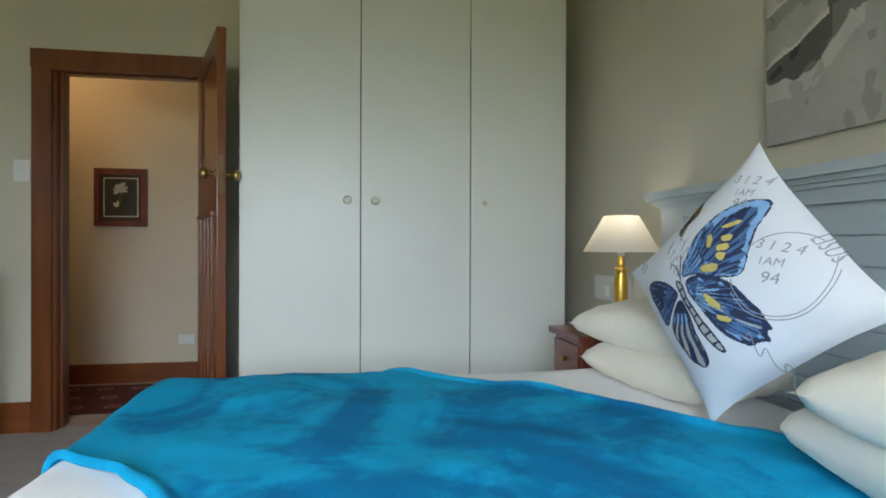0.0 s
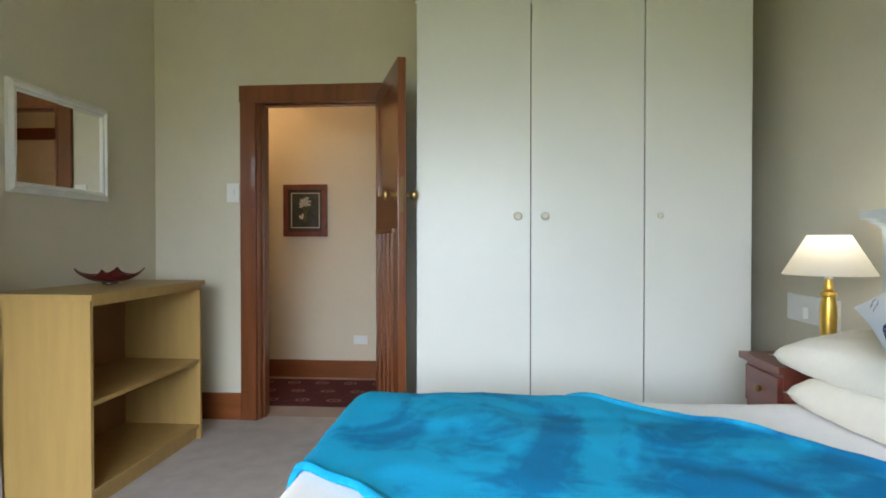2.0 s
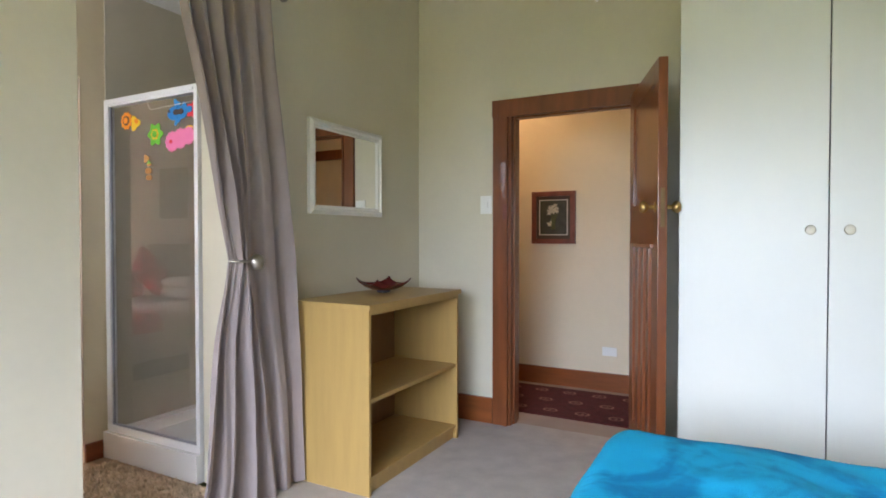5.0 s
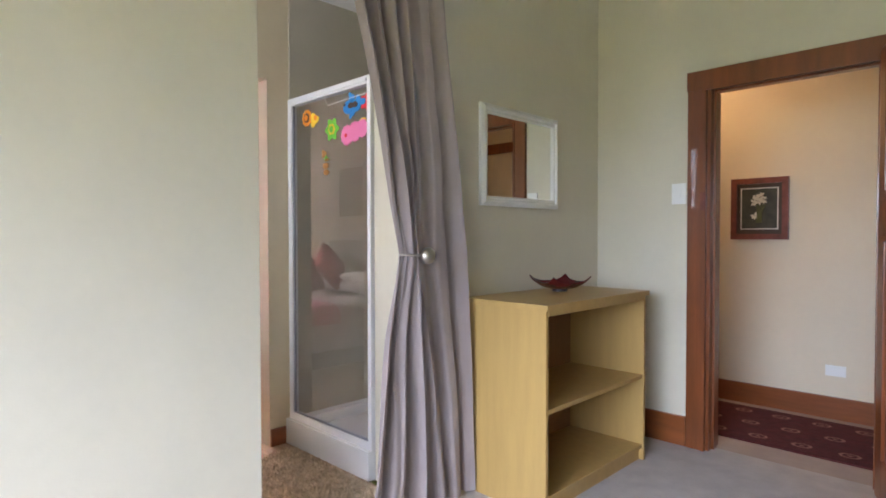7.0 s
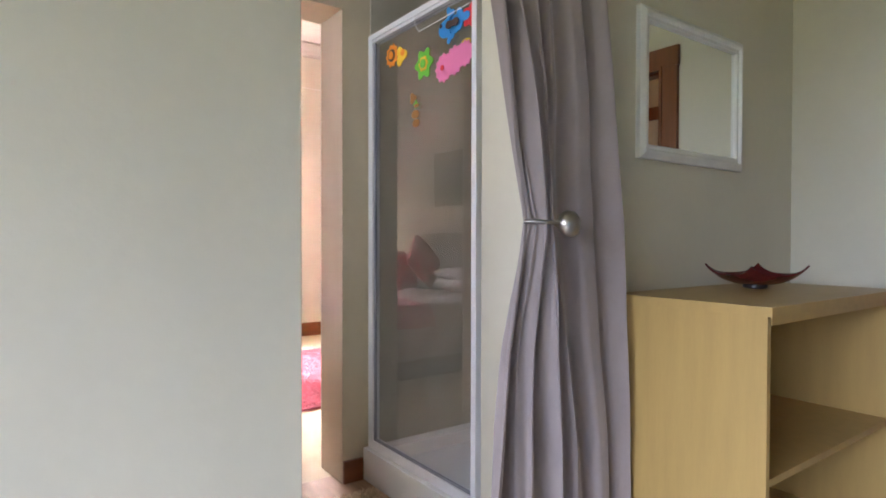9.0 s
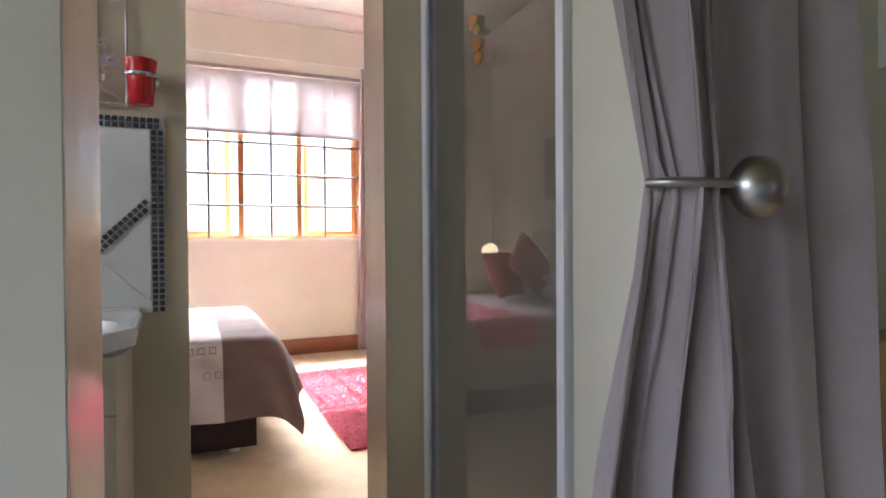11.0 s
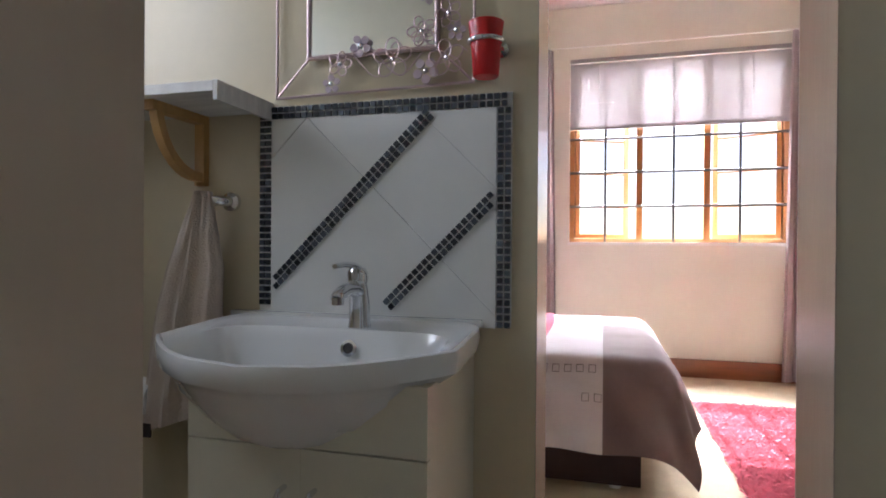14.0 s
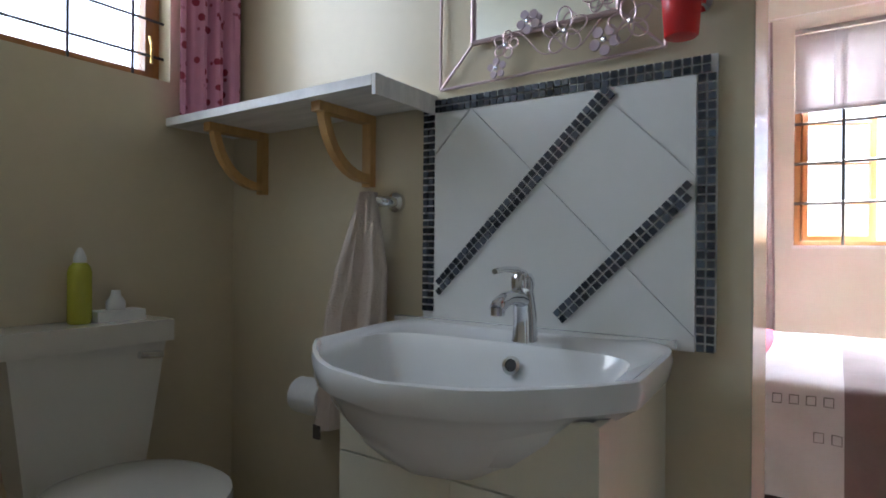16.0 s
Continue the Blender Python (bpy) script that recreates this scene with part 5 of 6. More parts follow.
# ---- shelf with brackets ----
sh = thing("wall_shelf", (-1.03, 0.14, 1.41), "white painted wooden wall shelf on curved pine brackets", "shelf")
part("board", boxes((-1.138, -0.918, -0.08, 0.677, 1.405, 1.427)), material("white_washed_board", (0.78, 0.76, 0.72), rough=0.5, vary=0.22, scale=5, stretch=(6, 0.6, 1)), sh, bevel=0.003)
part("end_lip", boxes((-1.138, -0.918, 0.678, 0.688, 1.385, 1.428)), bpy.data.materials["white_washed_board"], sh, bevel=0.002)
PINEB = material("yellow_pine", (0.58, 0.34, 0.12), rough=0.5, vary=0.2, scale=6, stretch=(4, 4, 0.6))
for y in (0.07, 0.485):
    br = part("bracket", boxes((-1.138, -1.118, y - 0.014, y + 0.014, 1.225, 1.4045), (-1.118, -0.945, y - 0.014, y + 0.014, 1.382, 1.4045)), PINEB, sh, "curved pine bracket", bevel=0.002)
    bm = bmesh.new()
    ring = []
    for t in np.linspace(0, 1, 12):
        a = t * math.pi / 2
        for rr in (0.158, 0.136):
            for dy in (-0.011, 0.011):
                ring.append(bm.verts.new((-1.128 + (rr + 0.012) * math.cos(a) ** 0.8, y + dy, 1.392 - rr * math.sin(a) ** 1.25)))
    for i in range(11):
        q = ring[4 * i:4 * i + 8]
        for f in ((0, 1, 5, 4), (2, 6, 7, 3), (0, 4, 6, 2), (1, 3, 7, 5)):
            bm.faces.new([q[k] for k in f])
    part("brace", bm, PINEB, br)

# ---- towel ring, towel, paper holder ----
tr_ = thing("towel_ring", (-1.14, 0.42, 1.19), "chrome wall-mounted towel arm", "towel ring")
part("arm", tube([(-1.14, 0.57, 1.183), (-1.095, 0.57, 1.183), (-1.085, 0.56, 1.183), (-1.085, 0.505, 1.183)], 0.013, 12), CHROME, tr_, smooth=True)
part("rose", moved(lathe([(0.024, 0), (0.024, 0.012), (0.014, 0.018)], 20), Matrix.Translation((-1.14, 0.57, 1.183)) @ pose(0, 0, 0, 0, 90, 0)), CHROME, tr_)


def towel_point(u, v):
    """A towel hung by its middle: gathered at the arm, fanning out to a slanting hem."""
    a = 2 * math.pi * u
    z = 1.205 - 0.60 * v
    c = lerp(((0, 0.535), (0.3, 0.512), (0.5, 0.492), (0.85, 0.470), (1, 0.465)), v)
    w = lerp(((0, 0.020), (0.08, 0.034), (0.3, 0.076), (0.5, 0.094), (1, 0.106)), v)
    d = lerp(((0, 0.016), (0.2, 0.026), (1, 0.030)), v)
    k = math.copysign(abs(math.sin(a)) ** 0.8, math.sin(a))
    fold = 0.010 * math.sin(9 * a + 2.5 * v) * min(1, v * 4) + 0.006 * math.sin(k * 14 + v * 3)
    y = c + w * k + 0.004 * noise.noise(Vector((u * 9, v * 7, 2)))
    return Vector((-1.072 + d * math.cos(a) + fold * math.cos(a), y, z + max(0, v - 0.55) * 0.75 * (y - 0.39)))


towel = tagged(part("hand_towel", sheet(90, 60, towel_point), cloth("beige_terry_cloth", (0.58, 0.48, 0.39), vary=0.1, bump=0.9, bump_scale=240), smooth=True), "beige terry hand towel hanging from the chrome arm", "towel")
part("sewn_label", boxes((-1.050, -1.046, 0.378, 0.403, 0.590, 0.625)), material("dark_brown_label", (0.05, 0.035, 0.03), rough=0.7), towel, "dark brown sewn label")
tagged(part("toilet_paper_holder", tube([(-1.14, 0.40, 0.68), (-1.09, 0.40, 0.68), (-1.085, 0.395, 0.68), (-1.085, 0.262, 0.68)], 0.008, 8), CHROME, smooth=True), "chrome toilet paper holder on the wall", "paper holder")
tagged(part("toilet_paper", moved(lathe([(0.018, 0), (0.046, 0), (0.048, 0.05), (0.046, 0.1), (0.018, 0.1)], 28), Matrix.Translation((-1.088, 0.385, 0.68)) @ pose(0, 0, 0, 90, 0, 0)), material("white_tissue", (0.8, 0.78, 0.74), rough=0.95), smooth=True), "white toilet paper roll on its holder", "toilet paper")

# ---- toilet ----
to = thing("toilet", (-0.62, 0.0, 0), "cream-white close-coupled toilet with a closed lid", "toilet")
_ct = boxes((-0.85, -0.505, -0.078, 0.048, 0.52, 0.835))
for _v in _ct.verts:
    if _v.co.z < 0.6:
        _v.co.x = -0.6775 + (_v.co.x + 0.6775) * 0.76
        _v.co.y = min(_v.co.y, 0.03)
part("cistern", _ct, CREAMWARE, to, bevel=0.03, seg=4, smooth=True)
part("cistern_lid", boxes((-0.865, -0.49, -0.081, 0.06, 0.831, 0.885)), CREAMWARE, to, bevel=0.022, seg=4, smooth=True)
part("flush_lever", tube([(-0.825, 0.048, 0.80), (-0.825, 0.064, 0.80), (-0.81, 0.068, 0.801), (-0.77, 0.07, 0.806)], 0.009, 10), CHROME, to, "chrome flush lever", smooth=True)


def pan(rings, cx=-0.685, seg=36):
    bm = bmesh.new()
    made = []
    for cy, rx, ry, z in rings:
        made.append([bm.verts.new((cx + rx * math.cos(2 * math.pi * i / seg), cy + ry * math.copysign(abs(math.sin(2 * math.pi * i / seg)) ** 0.85, math.sin(2 * math.pi * i / seg)), z)) for i in range(seg)])
    for a, b in zip(made, made[1:]):
        for i in range(seg):
            bm.faces.new((a[i], a[(i + 1) % seg], b[(i + 1) % seg], b[i]))
    bm.faces.new(made[0])
    bm.faces.new(made[-1])
    return bm


part("bowl", pan([(0.16, 0.11, 0.19, 0), (0.16, 0.10, 0.18, 0.03), (0.17, 0.10, 0.17, 0.18), (0.21, 0.145, 0.19, 0.36), (0.22, 0.168, 0.205, 0.482), (0.22, 0.165, 0.20, 0.504)]), CREAMWARE, to, smooth=True)
part("seat", pan([(0.225, 0.172, 0.205, 0.505), (0.225, 0.178, 0.21, 0.510), (0.225, 0.178, 0.21, 0.520), (0.225, 0.174, 0.206, 0.524)]), CREAMWARE, to, smooth=True)
part("seat_lid", pan([(0.225, 0.173, 0.204, 0.526), (0.225, 0.179, 0.21, 0.532), (0.225, 0.177, 0.208, 0.542), (0.225, 0.15, 0.178, 0.549), (0.225, 0.05, 0.07, 0.551)]), CREAMWARE, to, smooth=True)
part("back_shelf", boxes((-0.82, -0.55, -0.078, 0.075, 0.34, 0.52)), CREAMWARE, to, bevel=0.02, seg=3)
part("hinge", boxes((-0.76, -0.60, 0.03, 0.06, 0.47, 0.53)), CREAMWARE, to, bevel=0.005)
sp = tagged(part("spray_bottle", lathe([(0.023, 0), (0.026, 0.006), (0.026, 0.122), (0.022, 0.136), (0.012, 0.146)], 24, (-0.674, -0.02, 0.8855)), material("yellow_green_plastic", (0.46, 0.46, 0.05), rough=0.25), smooth=True), "yellow-green plastic spray bottle on the cistern", "bottle")
part("cap", lathe([(0.014, 0), (0.014, 0.012), (0.008, 0.028), (0.004, 0.036)], 16, (-0.674, -0.02, 1.03)), PLASTIC, sp, "white pointed cap", smooth=True)
tagged(part("soap_box", boxes((-0.815, -0.70, -0.045, 0.015, 0.8855, 0.912)), PLASTIC, bevel=0.004), "low white soap box on the cistern lid", "box")
tagged(part("small_bottle", lathe([(0.022, 0), (0.022, 0.02), (0.012, 0.035), (0.010, 0.048)], 16, (-0.755, -0.015, 0.9125)), PLASTIC, smooth=True), "small white bottle on the soap box", "bottle")

# ---- bathroom window and its curtain ----
ORANGE_WOOD = material("orange_varnished_window_wood", (0.40, 0.17, 0.05), rough=0.35, vary=0.25, stretch=(4, 4, 0.5))
BAR = material("dark_steel_bars", (0.06, 0.05, 0.045), rough=0.45, metal=0.3)
bw = thing("window_1", (-0.56, -0.14, 1.53), "small high wooden window with steel burglar bars", "window", kind="structure")
for r in ((-0.93, -0.89, 1.53, 2.25), (-0.23, -0.19, 1.53, 2.25), (-0.89, -0.23, 1.53, 1.562), (-0.89, -0.23, 2.215, 2.25)):
    part("window_frame", boxes((r[0], r[1], -0.185, -0.14, r[2], r[3])), ORANGE_WOOD, bw, bevel=0.003)
_p = part("pane", boxes((-0.89, -0.23, -0.166, -0.162, 1.562, 2.215)), GLASS, bw)
_p.visible_shadow = False
for z in (1.60, 1.70, 1.84, 1.98, 2.12):
    part("bar", tube([(-0.93, -0.118, z), (-0.19, -0.118, z)], 0.004, 8), BAR, bw)
for x in (-0.84, -0.68, -0.52, -0.36):
    part("bar", tube([(x, -0.110, 1.53), (x, -0.110, 2.25)], 0.004, 8), BAR, bw)
part("stay", tube([(-0.90, -0.135, 1.66), (-0.895, -0.115, 1.63), (-0.895, -0.115, 1.58)], 0.004, 6), BRASS, bw)
PINKC = material("pink_floral_cotton", (0.66, 0.30, 0.42), rough=0.9, vary=0.12, scale=3)
_nt = PINKC.node_tree
_v = _nt.nodes.new("ShaderNodeTexVoronoi")
_v.inputs["Scale"].default_value = 26
_tc = [n for n in _nt.nodes if n.bl_idname == "ShaderNodeTexCoord"][0]
_nt.links.new(_tc.outputs["Object"], _v.inputs["Vector"])
_cr = _nt.nodes.new("ShaderNodeValToRGB")
_cr.color_ramp.elements[0].position, _cr.color_ramp.elements[0].color = 0.26, (1, 1, 1, 1)
_cr.color_ramp.elements[1].position, _cr.color_ramp.elements[1].color = 0.32, (0, 0, 0, 1)
_nt.links.new(_v.outputs["Distance"], _cr.inputs[0])
_mx = _nt.nodes.new("ShaderNodeMixRGB")
_mx.inputs[2].default_value = (0.30, 0.03, 0.06, 1)
_nt.links.new(_cr.outputs[0], _mx.inputs[0])
_nt.links.new(_nt.nodes["Color Ramp"].outputs[0], _mx.inputs[1])
_nt.links.new(_mx.outputs[0], _nt.nodes["Principled BSDF"].inputs["Base Color"])
pcu = thing("bathroom_curtain", (-0.99, -0.3, 1.45), "short pink floral curtain beside the bathroom window", "curtain")
part("drape", sheet(60, 30, lambda u, v: (-1.125 + 0.195 * u, -0.045 + 0.016 * math.sin(u * 21) + 0.006 * math.sin(u * 50), 1.435 + 0.93 * v), 0.002), PINKC, pcu, smooth=True)
part("wire", tube([(-1.13, -0.045, 2.37), (-0.12, -0.045, 2.37)], 0.004, 8), PLASTIC, pcu)

# ---- guest room window, blind and curtains ----
gw = thing("window_2", (-5.1, 2.05, 1.12), "wide three-bay wooden window with steel lattice bars", "window", kind="structure")
for r in ((1.203, 1.243, 1.12, 2.69), (2.895, 2.935, 1.12, 2.69), (1.765, 1.815, 1.12, 2.69), (2.30, 2.35, 1.12, 2.69), (1.243, 1.765, 1.12, 1.15), (1.815, 2.30, 1.12, 1.15), (2.35, 2.895, 1.12, 1.15), (1.243, 2.895, 2.65, 2.69)):
    part("window_frame", boxes((-5.13, -5.075, *r)), ORANGE_WOOD, gw, bevel=0.004)
_p = part("pane", boxes((-5.107, -5.103, 1.815, 2.30, 1.15, 2.65)), GLASS, gw)
_p.visible_shadow = False
for _y, _s, _w in ((1.247, 1, 0.50), (2.891, -1, 0.525)):
    # a casement standing ajar, hinged on the outer jamb and swung outwards
    _m = Matrix.Translation((-5.11, _y, 0)) @ pose(0, 0, 0, 0, 0, 24 if _s > 0 else -24)
    sash = part("sash", moved(boxes((-0.018, 0.018, min(0, _s * 0.04), max(0, _s * 0.04), 1.155, 2.645)), _m), ORANGE_WOOD, gw, "orange varnished casement standing ajar", bevel=0.003)
    part("sash_stile", moved(boxes((-0.018, 0.018, min(_s * (_w - 0.04), _s * _w), max(_s * (_w - 0.04), _s * _w), 1.155, 2.645)), _m), ORANGE_WOOD, sash, bevel=0.003)
    for _z0, _z1 in ((1.155, 1.19), (1.425, 1.437), (1.72, 1.732), (2.015, 2.027), (2.61, 2.645)):
        part("sash_rail", moved(boxes((-0.015, 0.015, min(_s * 0.04, _s * (_w - 0.04)), max(_s * 0.04, _s * (_w - 0.04)), _z0, _z1)), _m), ORANGE_WOOD, sash)
    _p = part("sash_pane", moved(boxes((-0.002, 0.002, min(_s * 0.04, _s * (_w - 0.04)), max(_s * 0.04, _s * (_w - 0.04)), 1.19, 2.61)), _m), GLASS, sash)
    _p.visible_shadow = False
for z in (1.43, 1.725, 2.02):
    part("bar", tube([(-5.06, 1.203, z), (-5.06, 2.935, z)], 0.012, 8), BAR, gw)
for y in (1.506, 2.06, 2.57):
    part("bar", tube([(-5.048, y, 1.12), (-5.048, y, 2.69)], 0.011, 8), BAR, gw)
part("window_sill", boxes((-5.10, -5.0, 1.193, 2.945, 1.095, 1.118)), WHITE_CEIL, gw, bevel=0.004)
vb = thing("venetian_blind", (-5.02, 1.7, 2.66), "half-raised pale slatted venetian blind", "blind")
SLAT = material("pale_grey_slats", (0.34, 0.32, 0.32), rough=0.4, vary=0.03)
_tr = SLAT.node_tree.nodes.new("ShaderNodeBsdfTranslucent")
_tr.inputs[0].default_value = (0.8, 0.75, 0.75, 1)
_mx = SLAT.node_tree.nodes.new("ShaderNodeMixShader")
_mx.inputs[0].default_value = 0.09
SLAT.node_tree.links.new(SLAT.node_tree.nodes["Principled BSDF"].outputs[0], _mx.inputs[1])
SLAT.node_tree.links.new(_tr.outputs[0], _mx.inputs[2])
SLAT.node_tree.links.new(_mx.outputs[0], SLAT.node_tree.nodes["Material Output"].inputs[0])
part("head_rail", boxes((-5.04, -5.01, 1.205, 2.945, 2.675, 2.71)), SLAT, vb, bevel=0.003)
part("bottom_rail", boxes((-5.035, -5.012, 1.205, 2.942, 2.095, 2.112)), SLAT, vb, bevel=0.003)
first = None
for k in range(21):
    z = 2.125 + k * 0.0265
    if first is None:
        first = part("slat", moved(boxes((-0.013, 0.013, -0.867, 0.867, -0.0006, 0.0006)), pose(0, 0, 0, 0, -64, 0)), SLAT, vb)
        first.matrix_basis = Matrix.Translation((-5.024, 2.073, z))
        continue
    o = new("slat", first.data)
    o.parent = vb
    o.matrix_parent_inverse = vb.matrix_basis.inverted()
    o.matrix_basis = Matrix.Translation((-5.024, 2.073, z))
for y in (1.45, 2.05, 2.65):
    part("ladder_cord", tube([(-5.012, y, 2.09), (-5.012, y, 2.68)], 0.0015, 5), SLAT, vb)
MAUVE = cloth("mauve_grey_curtain", (0.40, 0.33, 0.34), vary=0.08)
for name, y0, y1 in (("a", 0.78, 1.10), ("b", 2.86, 3.28)):
    c = thing("long_curtain", (-4.96, (y0 + y1) / 2, 0), "long mauve-grey curtain beside the guest window", "curtain", "guest window curtains")
    part("drape", sheet(60, 30, lambda u, v: (-4.955 + 0.025 * math.sin(u * 24) + 0.008 * math.sin(u * 51 + v), (y0 + y1) / 2 + (u - 0.5) * (y1 - y0) * (1.0 - 0.25 * v), 0.02 + 2.77 * v), 0.003), MAUVE, c, smooth=True)
tagged(part("curtain_wire", tube([(-4.955, -0.28, 2.80), (-4.955, 1.7, 2.795), (-4.955, 3.68, 2.80)], 0.006, 8), PLASTIC), "thin white curtain wire above the guest window", "curtain rod")

# ---- guest bed ----
gb = thing("guest_bed", (-3.1, 0.7, 0), "guest bed on a dark base with a grey headboard", "bed")
part("base", boxes((-4.05, -2.49, -0.22, 1.655, 0.03, 0.30)), cloth("dark_brown_base_fabric", (0.05, 0.028, 0.026)), gb, bevel=0.015)
for x in (-3.9, -2.55):
    for y in (0.0, 1.55):
        part("foot", lathe([(0.025, 0), (0.03, 0.03)], 12, (x, y, 0)), PLASTIC, gb)
part("mattress", boxes((-4.07, -2.48, -0.22, 1.70, 0.30, 0.565)), SHEET, gb, bevel=0.04, seg=3)
part("headboard", boxes((-4.1, -2.40, -0.278, -0.225, 0.1, 1.17)), cloth("grey_headboard_fabric", (0.20, 0.19, 0.18)), gb, "grey upholstered headboard", bevel=0.02, seg=3)
GREC = (-4.0, -2.53, -0.2, 1.70)
MAUVEB = cloth("mauve_brown_cover_fabric", (0.165, 0.115, 0.11), vary=0.08)
WHITEB = cloth("pale_coverlet_cotton", (0.50, 0.455, 0.46), vary=0.05)


def guest_cover(u, v):
    x, y = -4.30 + 2.20 * u, -0.15 + 2.19 * v
    return drape(x, y, GREC, 0.595, 0.10, 0.014, 19, 0.36)


bm = sheet(96, 84, guest_cover, 0.006)
for f in bm.faces:
    c = f.calc_center_median()
    f.material_index = 1 if c.y > 1.4925 else 0
gc = tagged(part("coverlet", bm, [WHITEB, MAUVEB], smooth=True), "pale printed coverlet with a mauve-brown band at the foot", "bedding")
SQ = material("grey_brown_print", (0.16, 0.13, 0.13), rough=0.9)
for k, (yy, xx) in enumerate([(1.24 + 0.052 * i, -2.42) for i in range(5)] + [(1.42 + 0.052 * i, -2.30) for i in range(2)]):
    bm = bmesh.new()
    pts = []
    for dx, dy in ((-0.016, -0.014), (0.016, -0.014), (0.016, 0.014), (-0.016, 0.014), (-0.016, -0.014)):
        pts.append(drape(xx + dx, yy + dy, GREC, 0.598, 0.104, 0.014, 19, 0.36))
    part("printed_square", tube(pts, 0.002, 5), SQ, gc, "grey outlined square print")
PINKT = cloth("crimson_bed_runner", (0.52, 0.05, 0.10), vary=0.12)
tagged(part("bed_runner", sheet(70, 20, lambda u, v: drape(-4.25 + 1.95 * u, 0.72 + 0.13 * u + 0.40 * v + 0.03 * math.sin(u * 5), GREC, 0.606, 0.112, 0.012, 19, 0.36), 0.006), PINKT, smooth=True), "crimson runner laid across the guest bed", "blanket")
pillow("pillow", "white pillow on the guest bed", SHEET, (-2.95, 0.05, 0.66), 0.66, 0.40, 0.13, 3, (8, 0), 5)
pillow("pillow", "white pillow stacked on the guest bed", SHEET, (-2.94, 0.04, 0.765), 0.64, 0.40, 0.13, -3, (8, 0), 6)
pillow("pillow", "white pillow on the guest bed", SHEET, (-3.65, 0.02, 0.66), 0.62, 0.38, 0.13, -2, (8, 0), 7)
REDC = cloth("crimson_cushion_fabric", (0.50, 0.03, 0.06), vary=0.12)
pillow("cushion", "crimson scatter cushion propped on the guest bed", REDC, (-3.62, 0.36, 0.80), 0.42, 0.42, 0.15, 58, (66, 0), 8, category="cushion")
pillow("cushion", "crimson scatter cushion leaning on another cushion", REDC, (-3.46, 0.20, 0.89), 0.42, 0.42, 0.15, 48, (62, 38), 9, category="cushion")
gt = thing("guest_bedside_table", (-4.6, 0.28, 0), "dark wooden bedside table beside the guest bed", "bedside table")
part("top", boxes((-4.86, -4.42, -0.27, 0.15, 0.53, 0.555)), DARKWOOD, gt, bevel=0.004)
part("body", boxes((-4.84, -4.44, -0.26, 0.13, 0.2, 0.53)), DARKWOOD, gt, bevel=0.003)
for x in (-4.82, -4.47):
    for y in (-0.25, 0.08):
        part("leg", boxes((x, x + 0.04, y, y + 0.04, 0, 0.2)), DARKWOOD, gt)
gl = thing("guest_lamp", (-4.64, -0.06, 0.555), "lit bedside lamp with a rounded pale shade", "lamp")
part("stem", lathe([(0.07, 0), (0.07, 0.01), (0.015, 0.03), (0.02, 0.15), (0.012, 0.3), (0.012, 0.38)], 20, (-4.64, -0.06, 0.5555)), STEEL, gl, smooth=True)
part("shade", lathe([(0.03, 0), (0.08, 0.03), (0.09, 0.07), (0.06, 0.12), (0.02, 0.135)], 24, (-4.64, -0.06, 0.92)), glowing("lit_guest_shade", (1, 0.85, 0.5), 0.9), gl, smooth=True)
gp = thing("guest_picture", (-3.4, -0.3, 1.72), "dark grey canvas picture over the guest bed", "picture")
part("canvas", boxes((-3.95, -2.9, -0.298, -0.27, 1.46, 2.03)), material("dark_grey_canvas", (0.10, 0.10, 0.09), rough=0.7, vary=0.5, scale=4), gp, bevel=0.002)
sd = thing("smoke_detector", (-2.6, 1.2, H2), "small round white ceiling detector", "detector")
part("body", lathe([(0.045, 0), (0.045, -0.02), (0.03, -0.035)], 20, (-2.6, 1.2, H2)), PLASTIC, sd)

# ---- shaggy rug ----
random.seed(5)
RUGR = material("crimson_shag_pile", (0.42, 0.075, 0.11), rough=0.95, sheen=0.2, vary=0.35, scale=25, bump=0.7, bump_scale=300, spec=0.1)
_tr = RUGR.node_tree.nodes.new("ShaderNodeBsdfTranslucent")
_tr.inputs[0].default_value = (0.74, 0.27, 0.31, 1)
_mx = RUGR.node_tree.nodes.new("ShaderNodeMixShader")
_mx.inputs[0].default_value = 0.5
RUGR.node_tree.links.new(RUGR.node_tree.nodes["Principled BSDF"].outputs[0], _mx.inputs[1])
RUGR.node_tree.links.new(_tr.outputs[0], _mx.inputs[2])
RUGR.node_tree.links.new(_mx.outputs[0], RUGR.node_tree.nodes["Material Output"].inputs[0])
rg = thing("shaggy_rug", (-3.45, 2.4, 0), "crimson shaggy rug on the cream carpet", "rug")
part("backing", boxes((-4.16, -2.28, 2.10, 3.15, 0, 0.012)), RUGR, rg, bevel=0.004)
bm = bmesh.new()
for _ in range(14000):
    x, y = random.uniform(-4.17, -2.27), random.uniform(2.09, 3.16)
    a, l = random.uniform(0, 6.28), random.uniform(0.018, 0.036)
    d = Vector((math.cos(a) * l, math.sin(a) * l, random.uniform(0.006, 0.018)))
    s = Vector((-math.sin(a) * 0.005, math.cos(a) * 0.005, 0))
    o = Vector((x, y, 0.008))
    q = [bm.verts.new(v) for v in (o - s, o + s, o + d * 0.7 + s, o + d * 0.7 - s, o + d)]
    bm.faces.new(q[:4])
    bm.faces.new((q[3], q[2], q[4]))
tagged(part("pile", bm, RUGR, rg), kind="stuff")

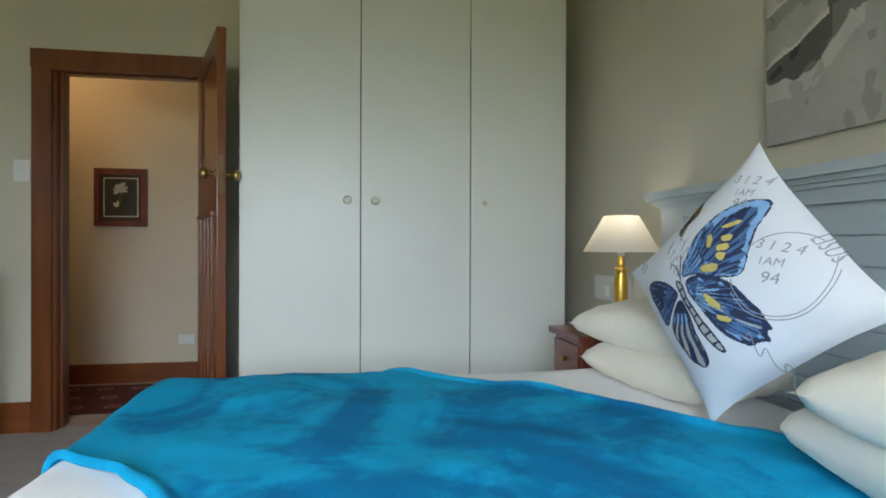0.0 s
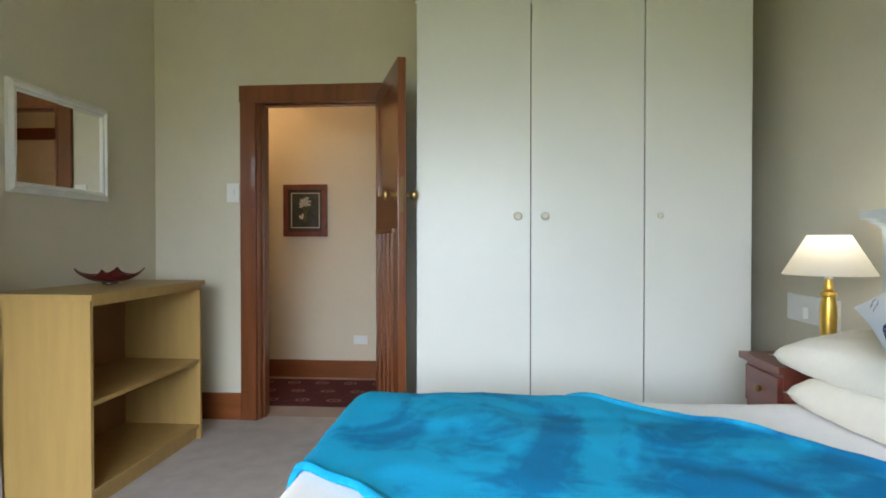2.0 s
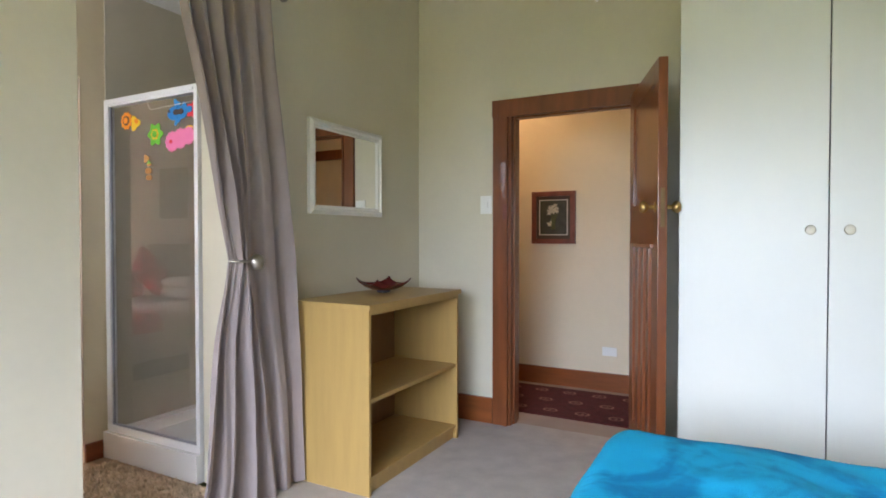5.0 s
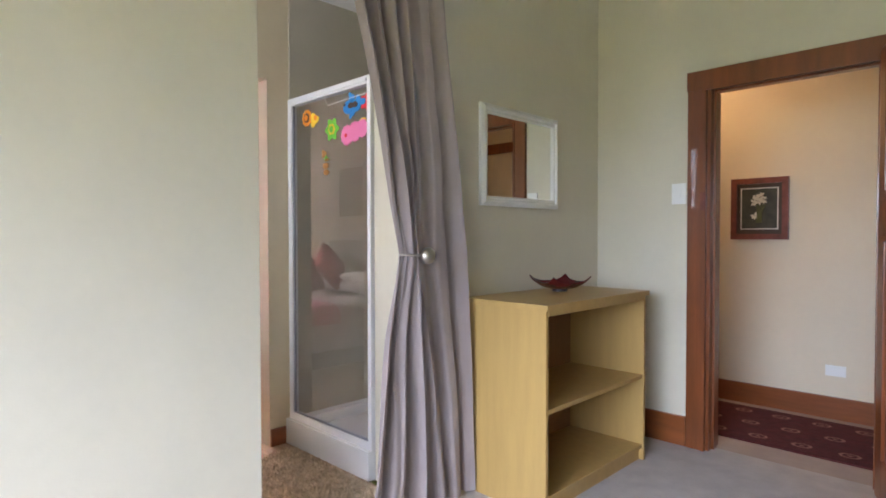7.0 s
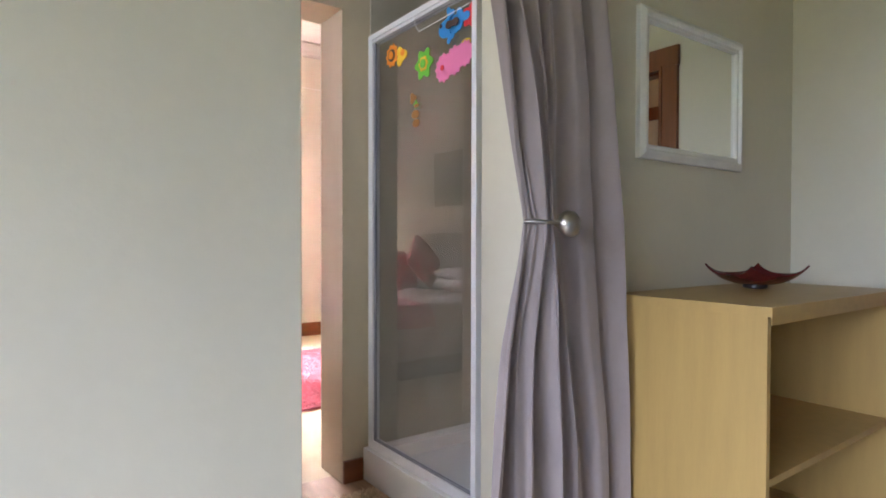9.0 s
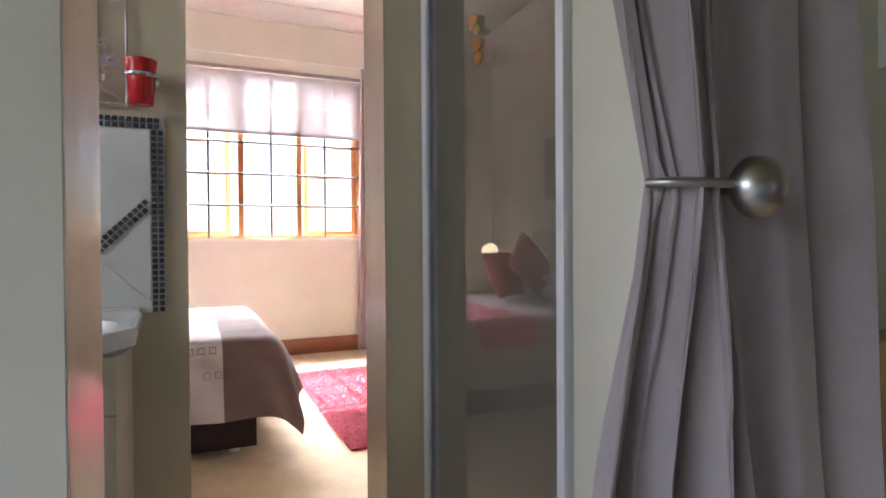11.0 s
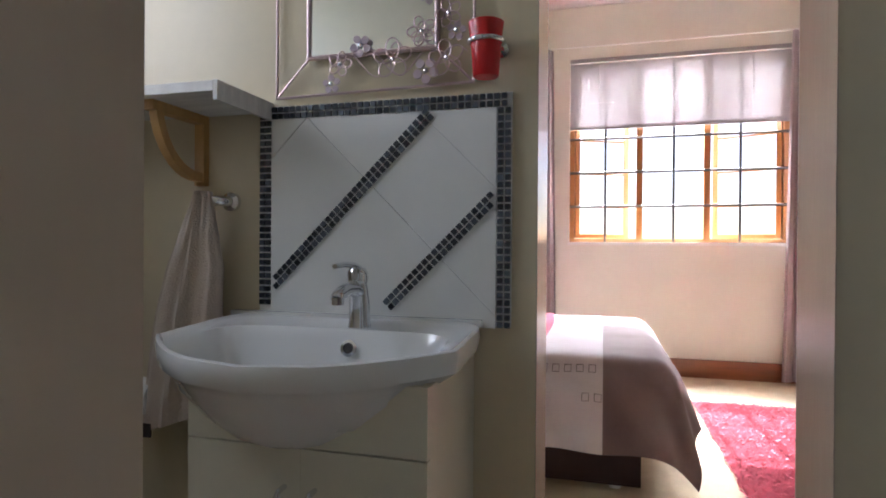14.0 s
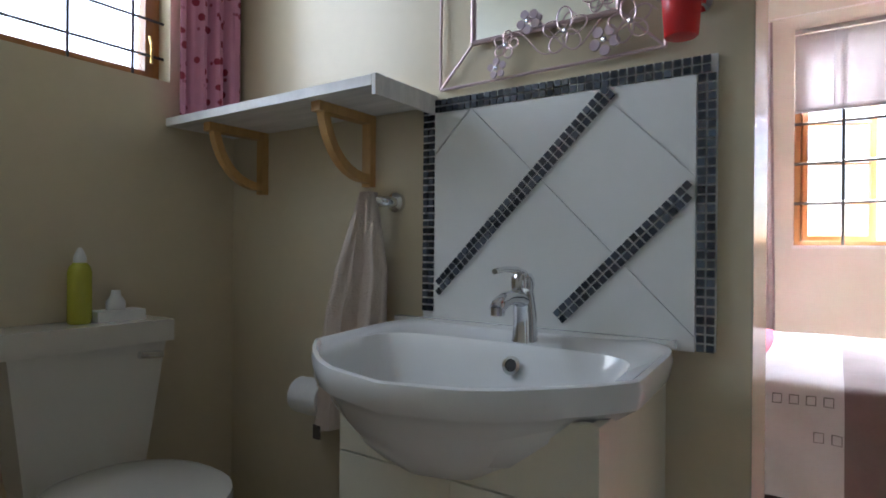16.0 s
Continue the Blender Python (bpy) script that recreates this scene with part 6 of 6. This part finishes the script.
# ---- outside the guest window ----
gf = thing("garden_wall", (-13, 1.7, -0.3), "pale sunlit garden wall with a gate", "wall")
part("wall_face", boxes((-13.2, -13, -12, 1.5, -0.3, 1.2), (-13.2, -13, 3.4, 14, -0.3, 1.2)), material("pale_plaster", (0.45, 0.38, 0.28), rough=0.9, vary=0.12, scale=1.5), gf)
for k in range(12):
    part("gate_bar", boxes((-13.12, -13.08, 1.55 + k * 0.155, 1.61 + k * 0.155, -0.2, 1.15)), material("grey_gate", (0.3, 0.28, 0.26), rough=0.6) if k == 0 else bpy.data.materials["grey_gate"], gf)

# ---- pull cord by the bedroom ceiling fan ----
pcd = thing("pull_cord", (1.40, 3.0, H1), "thin white pull cord with a small plastic knob", "pull cord")
part("cord", tube([(1.40, 3.0, H1), (1.40, 3.0, 2.46)], 0.003, 6), PLASTIC, pcd)
part("knob", lathe([(0.006, 0), (0.011, 0.008), (0.011, 0.045), (0.004, 0.055)], 12, (1.40, 3.0, 2.42)), PLASTIC, pcd, smooth=True)

# ---- mosaic chips of the splashback ----
CHIP = material("dark_glass_mosaic", (0.05, 0.06, 0.075), rough=0.12, vary=0.2, coat=0.3)
_nt = CHIP.node_tree
_oi = _nt.nodes.new("ShaderNodeObjectInfo")
_rp = _nt.nodes.new("ShaderNodeValToRGB")
_rp.color_ramp.elements[0].color, _rp.color_ramp.elements[1].color = (0.018, 0.022, 0.03, 1), (0.13, 0.15, 0.18, 1)
_e = _rp.color_ramp.elements.new(0.6)
_e.color = (0.055, 0.06, 0.075, 1)
_nt.links.new(_oi.outputs["Random"], _rp.inputs[0])
_nt.links.new(_rp.outputs[0], _nt.nodes["Principled BSDF"].inputs["Base Color"])
CS = 0.0127
bm = boxes((0, 0.0055, -CS / 2, CS / 2, -CS / 2, CS / 2))
chip_mesh = None
PITCH = 0.0165
spots = []
for k in range(38):
    for j in (0, 1):
        spots.append((0.655 + PITCH * (k + 0.5), 1.418 - PITCH * (j + 0.5), 0))
for k in range(30):
    for j in (0, 1):
        spots.append((1.291 - PITCH * (j + 0.5), 1.385 - PITCH * (k + 0.5), 0))
for k in range(28):
    for j in (0, 1):
        spots.append((0.655 + PITCH * (j + 0.5), 1.385 - PITCH * (k + 0.5), 0))
R2 = math.sqrt(0.5)
for (ay, az), n in (((1.103, 1.381), 36), ((1.255, 1.188), 22)):
    for k in range(n):
        for j in (-0.5, 0.5):
            y, z = ay - PITCH * (k + 0.5) * R2 + j * PITCH * R2, az - PITCH * (k + 0.5) * R2 - j * PITCH * R2
            if y > 0.695 and z > 0.905 and y < 1.25:
                spots.append((y, z, 45))
random.seed(2)
for y, z, turn in spots:
    x = -1.1328 if turn == 0 else -1.1284
    m = pose(x + random.uniform(0, 0.0006), y, z, turn + random.uniform(-2, 2), random.uniform(-1.2, 1.2), random.uniform(-1.2, 1.2))
    if chip_mesh is None:
        ob = part("mosaic_chip", bm, CHIP, sb, bevel=0.0012, seg=1)
        chip_mesh = ob.data
    else:
        ob = new("mosaic_chip", chip_mesh)
        ob.parent = sb
        ob.matrix_parent_inverse = sb.matrix_basis.inverted()
    ob.matrix_basis = m
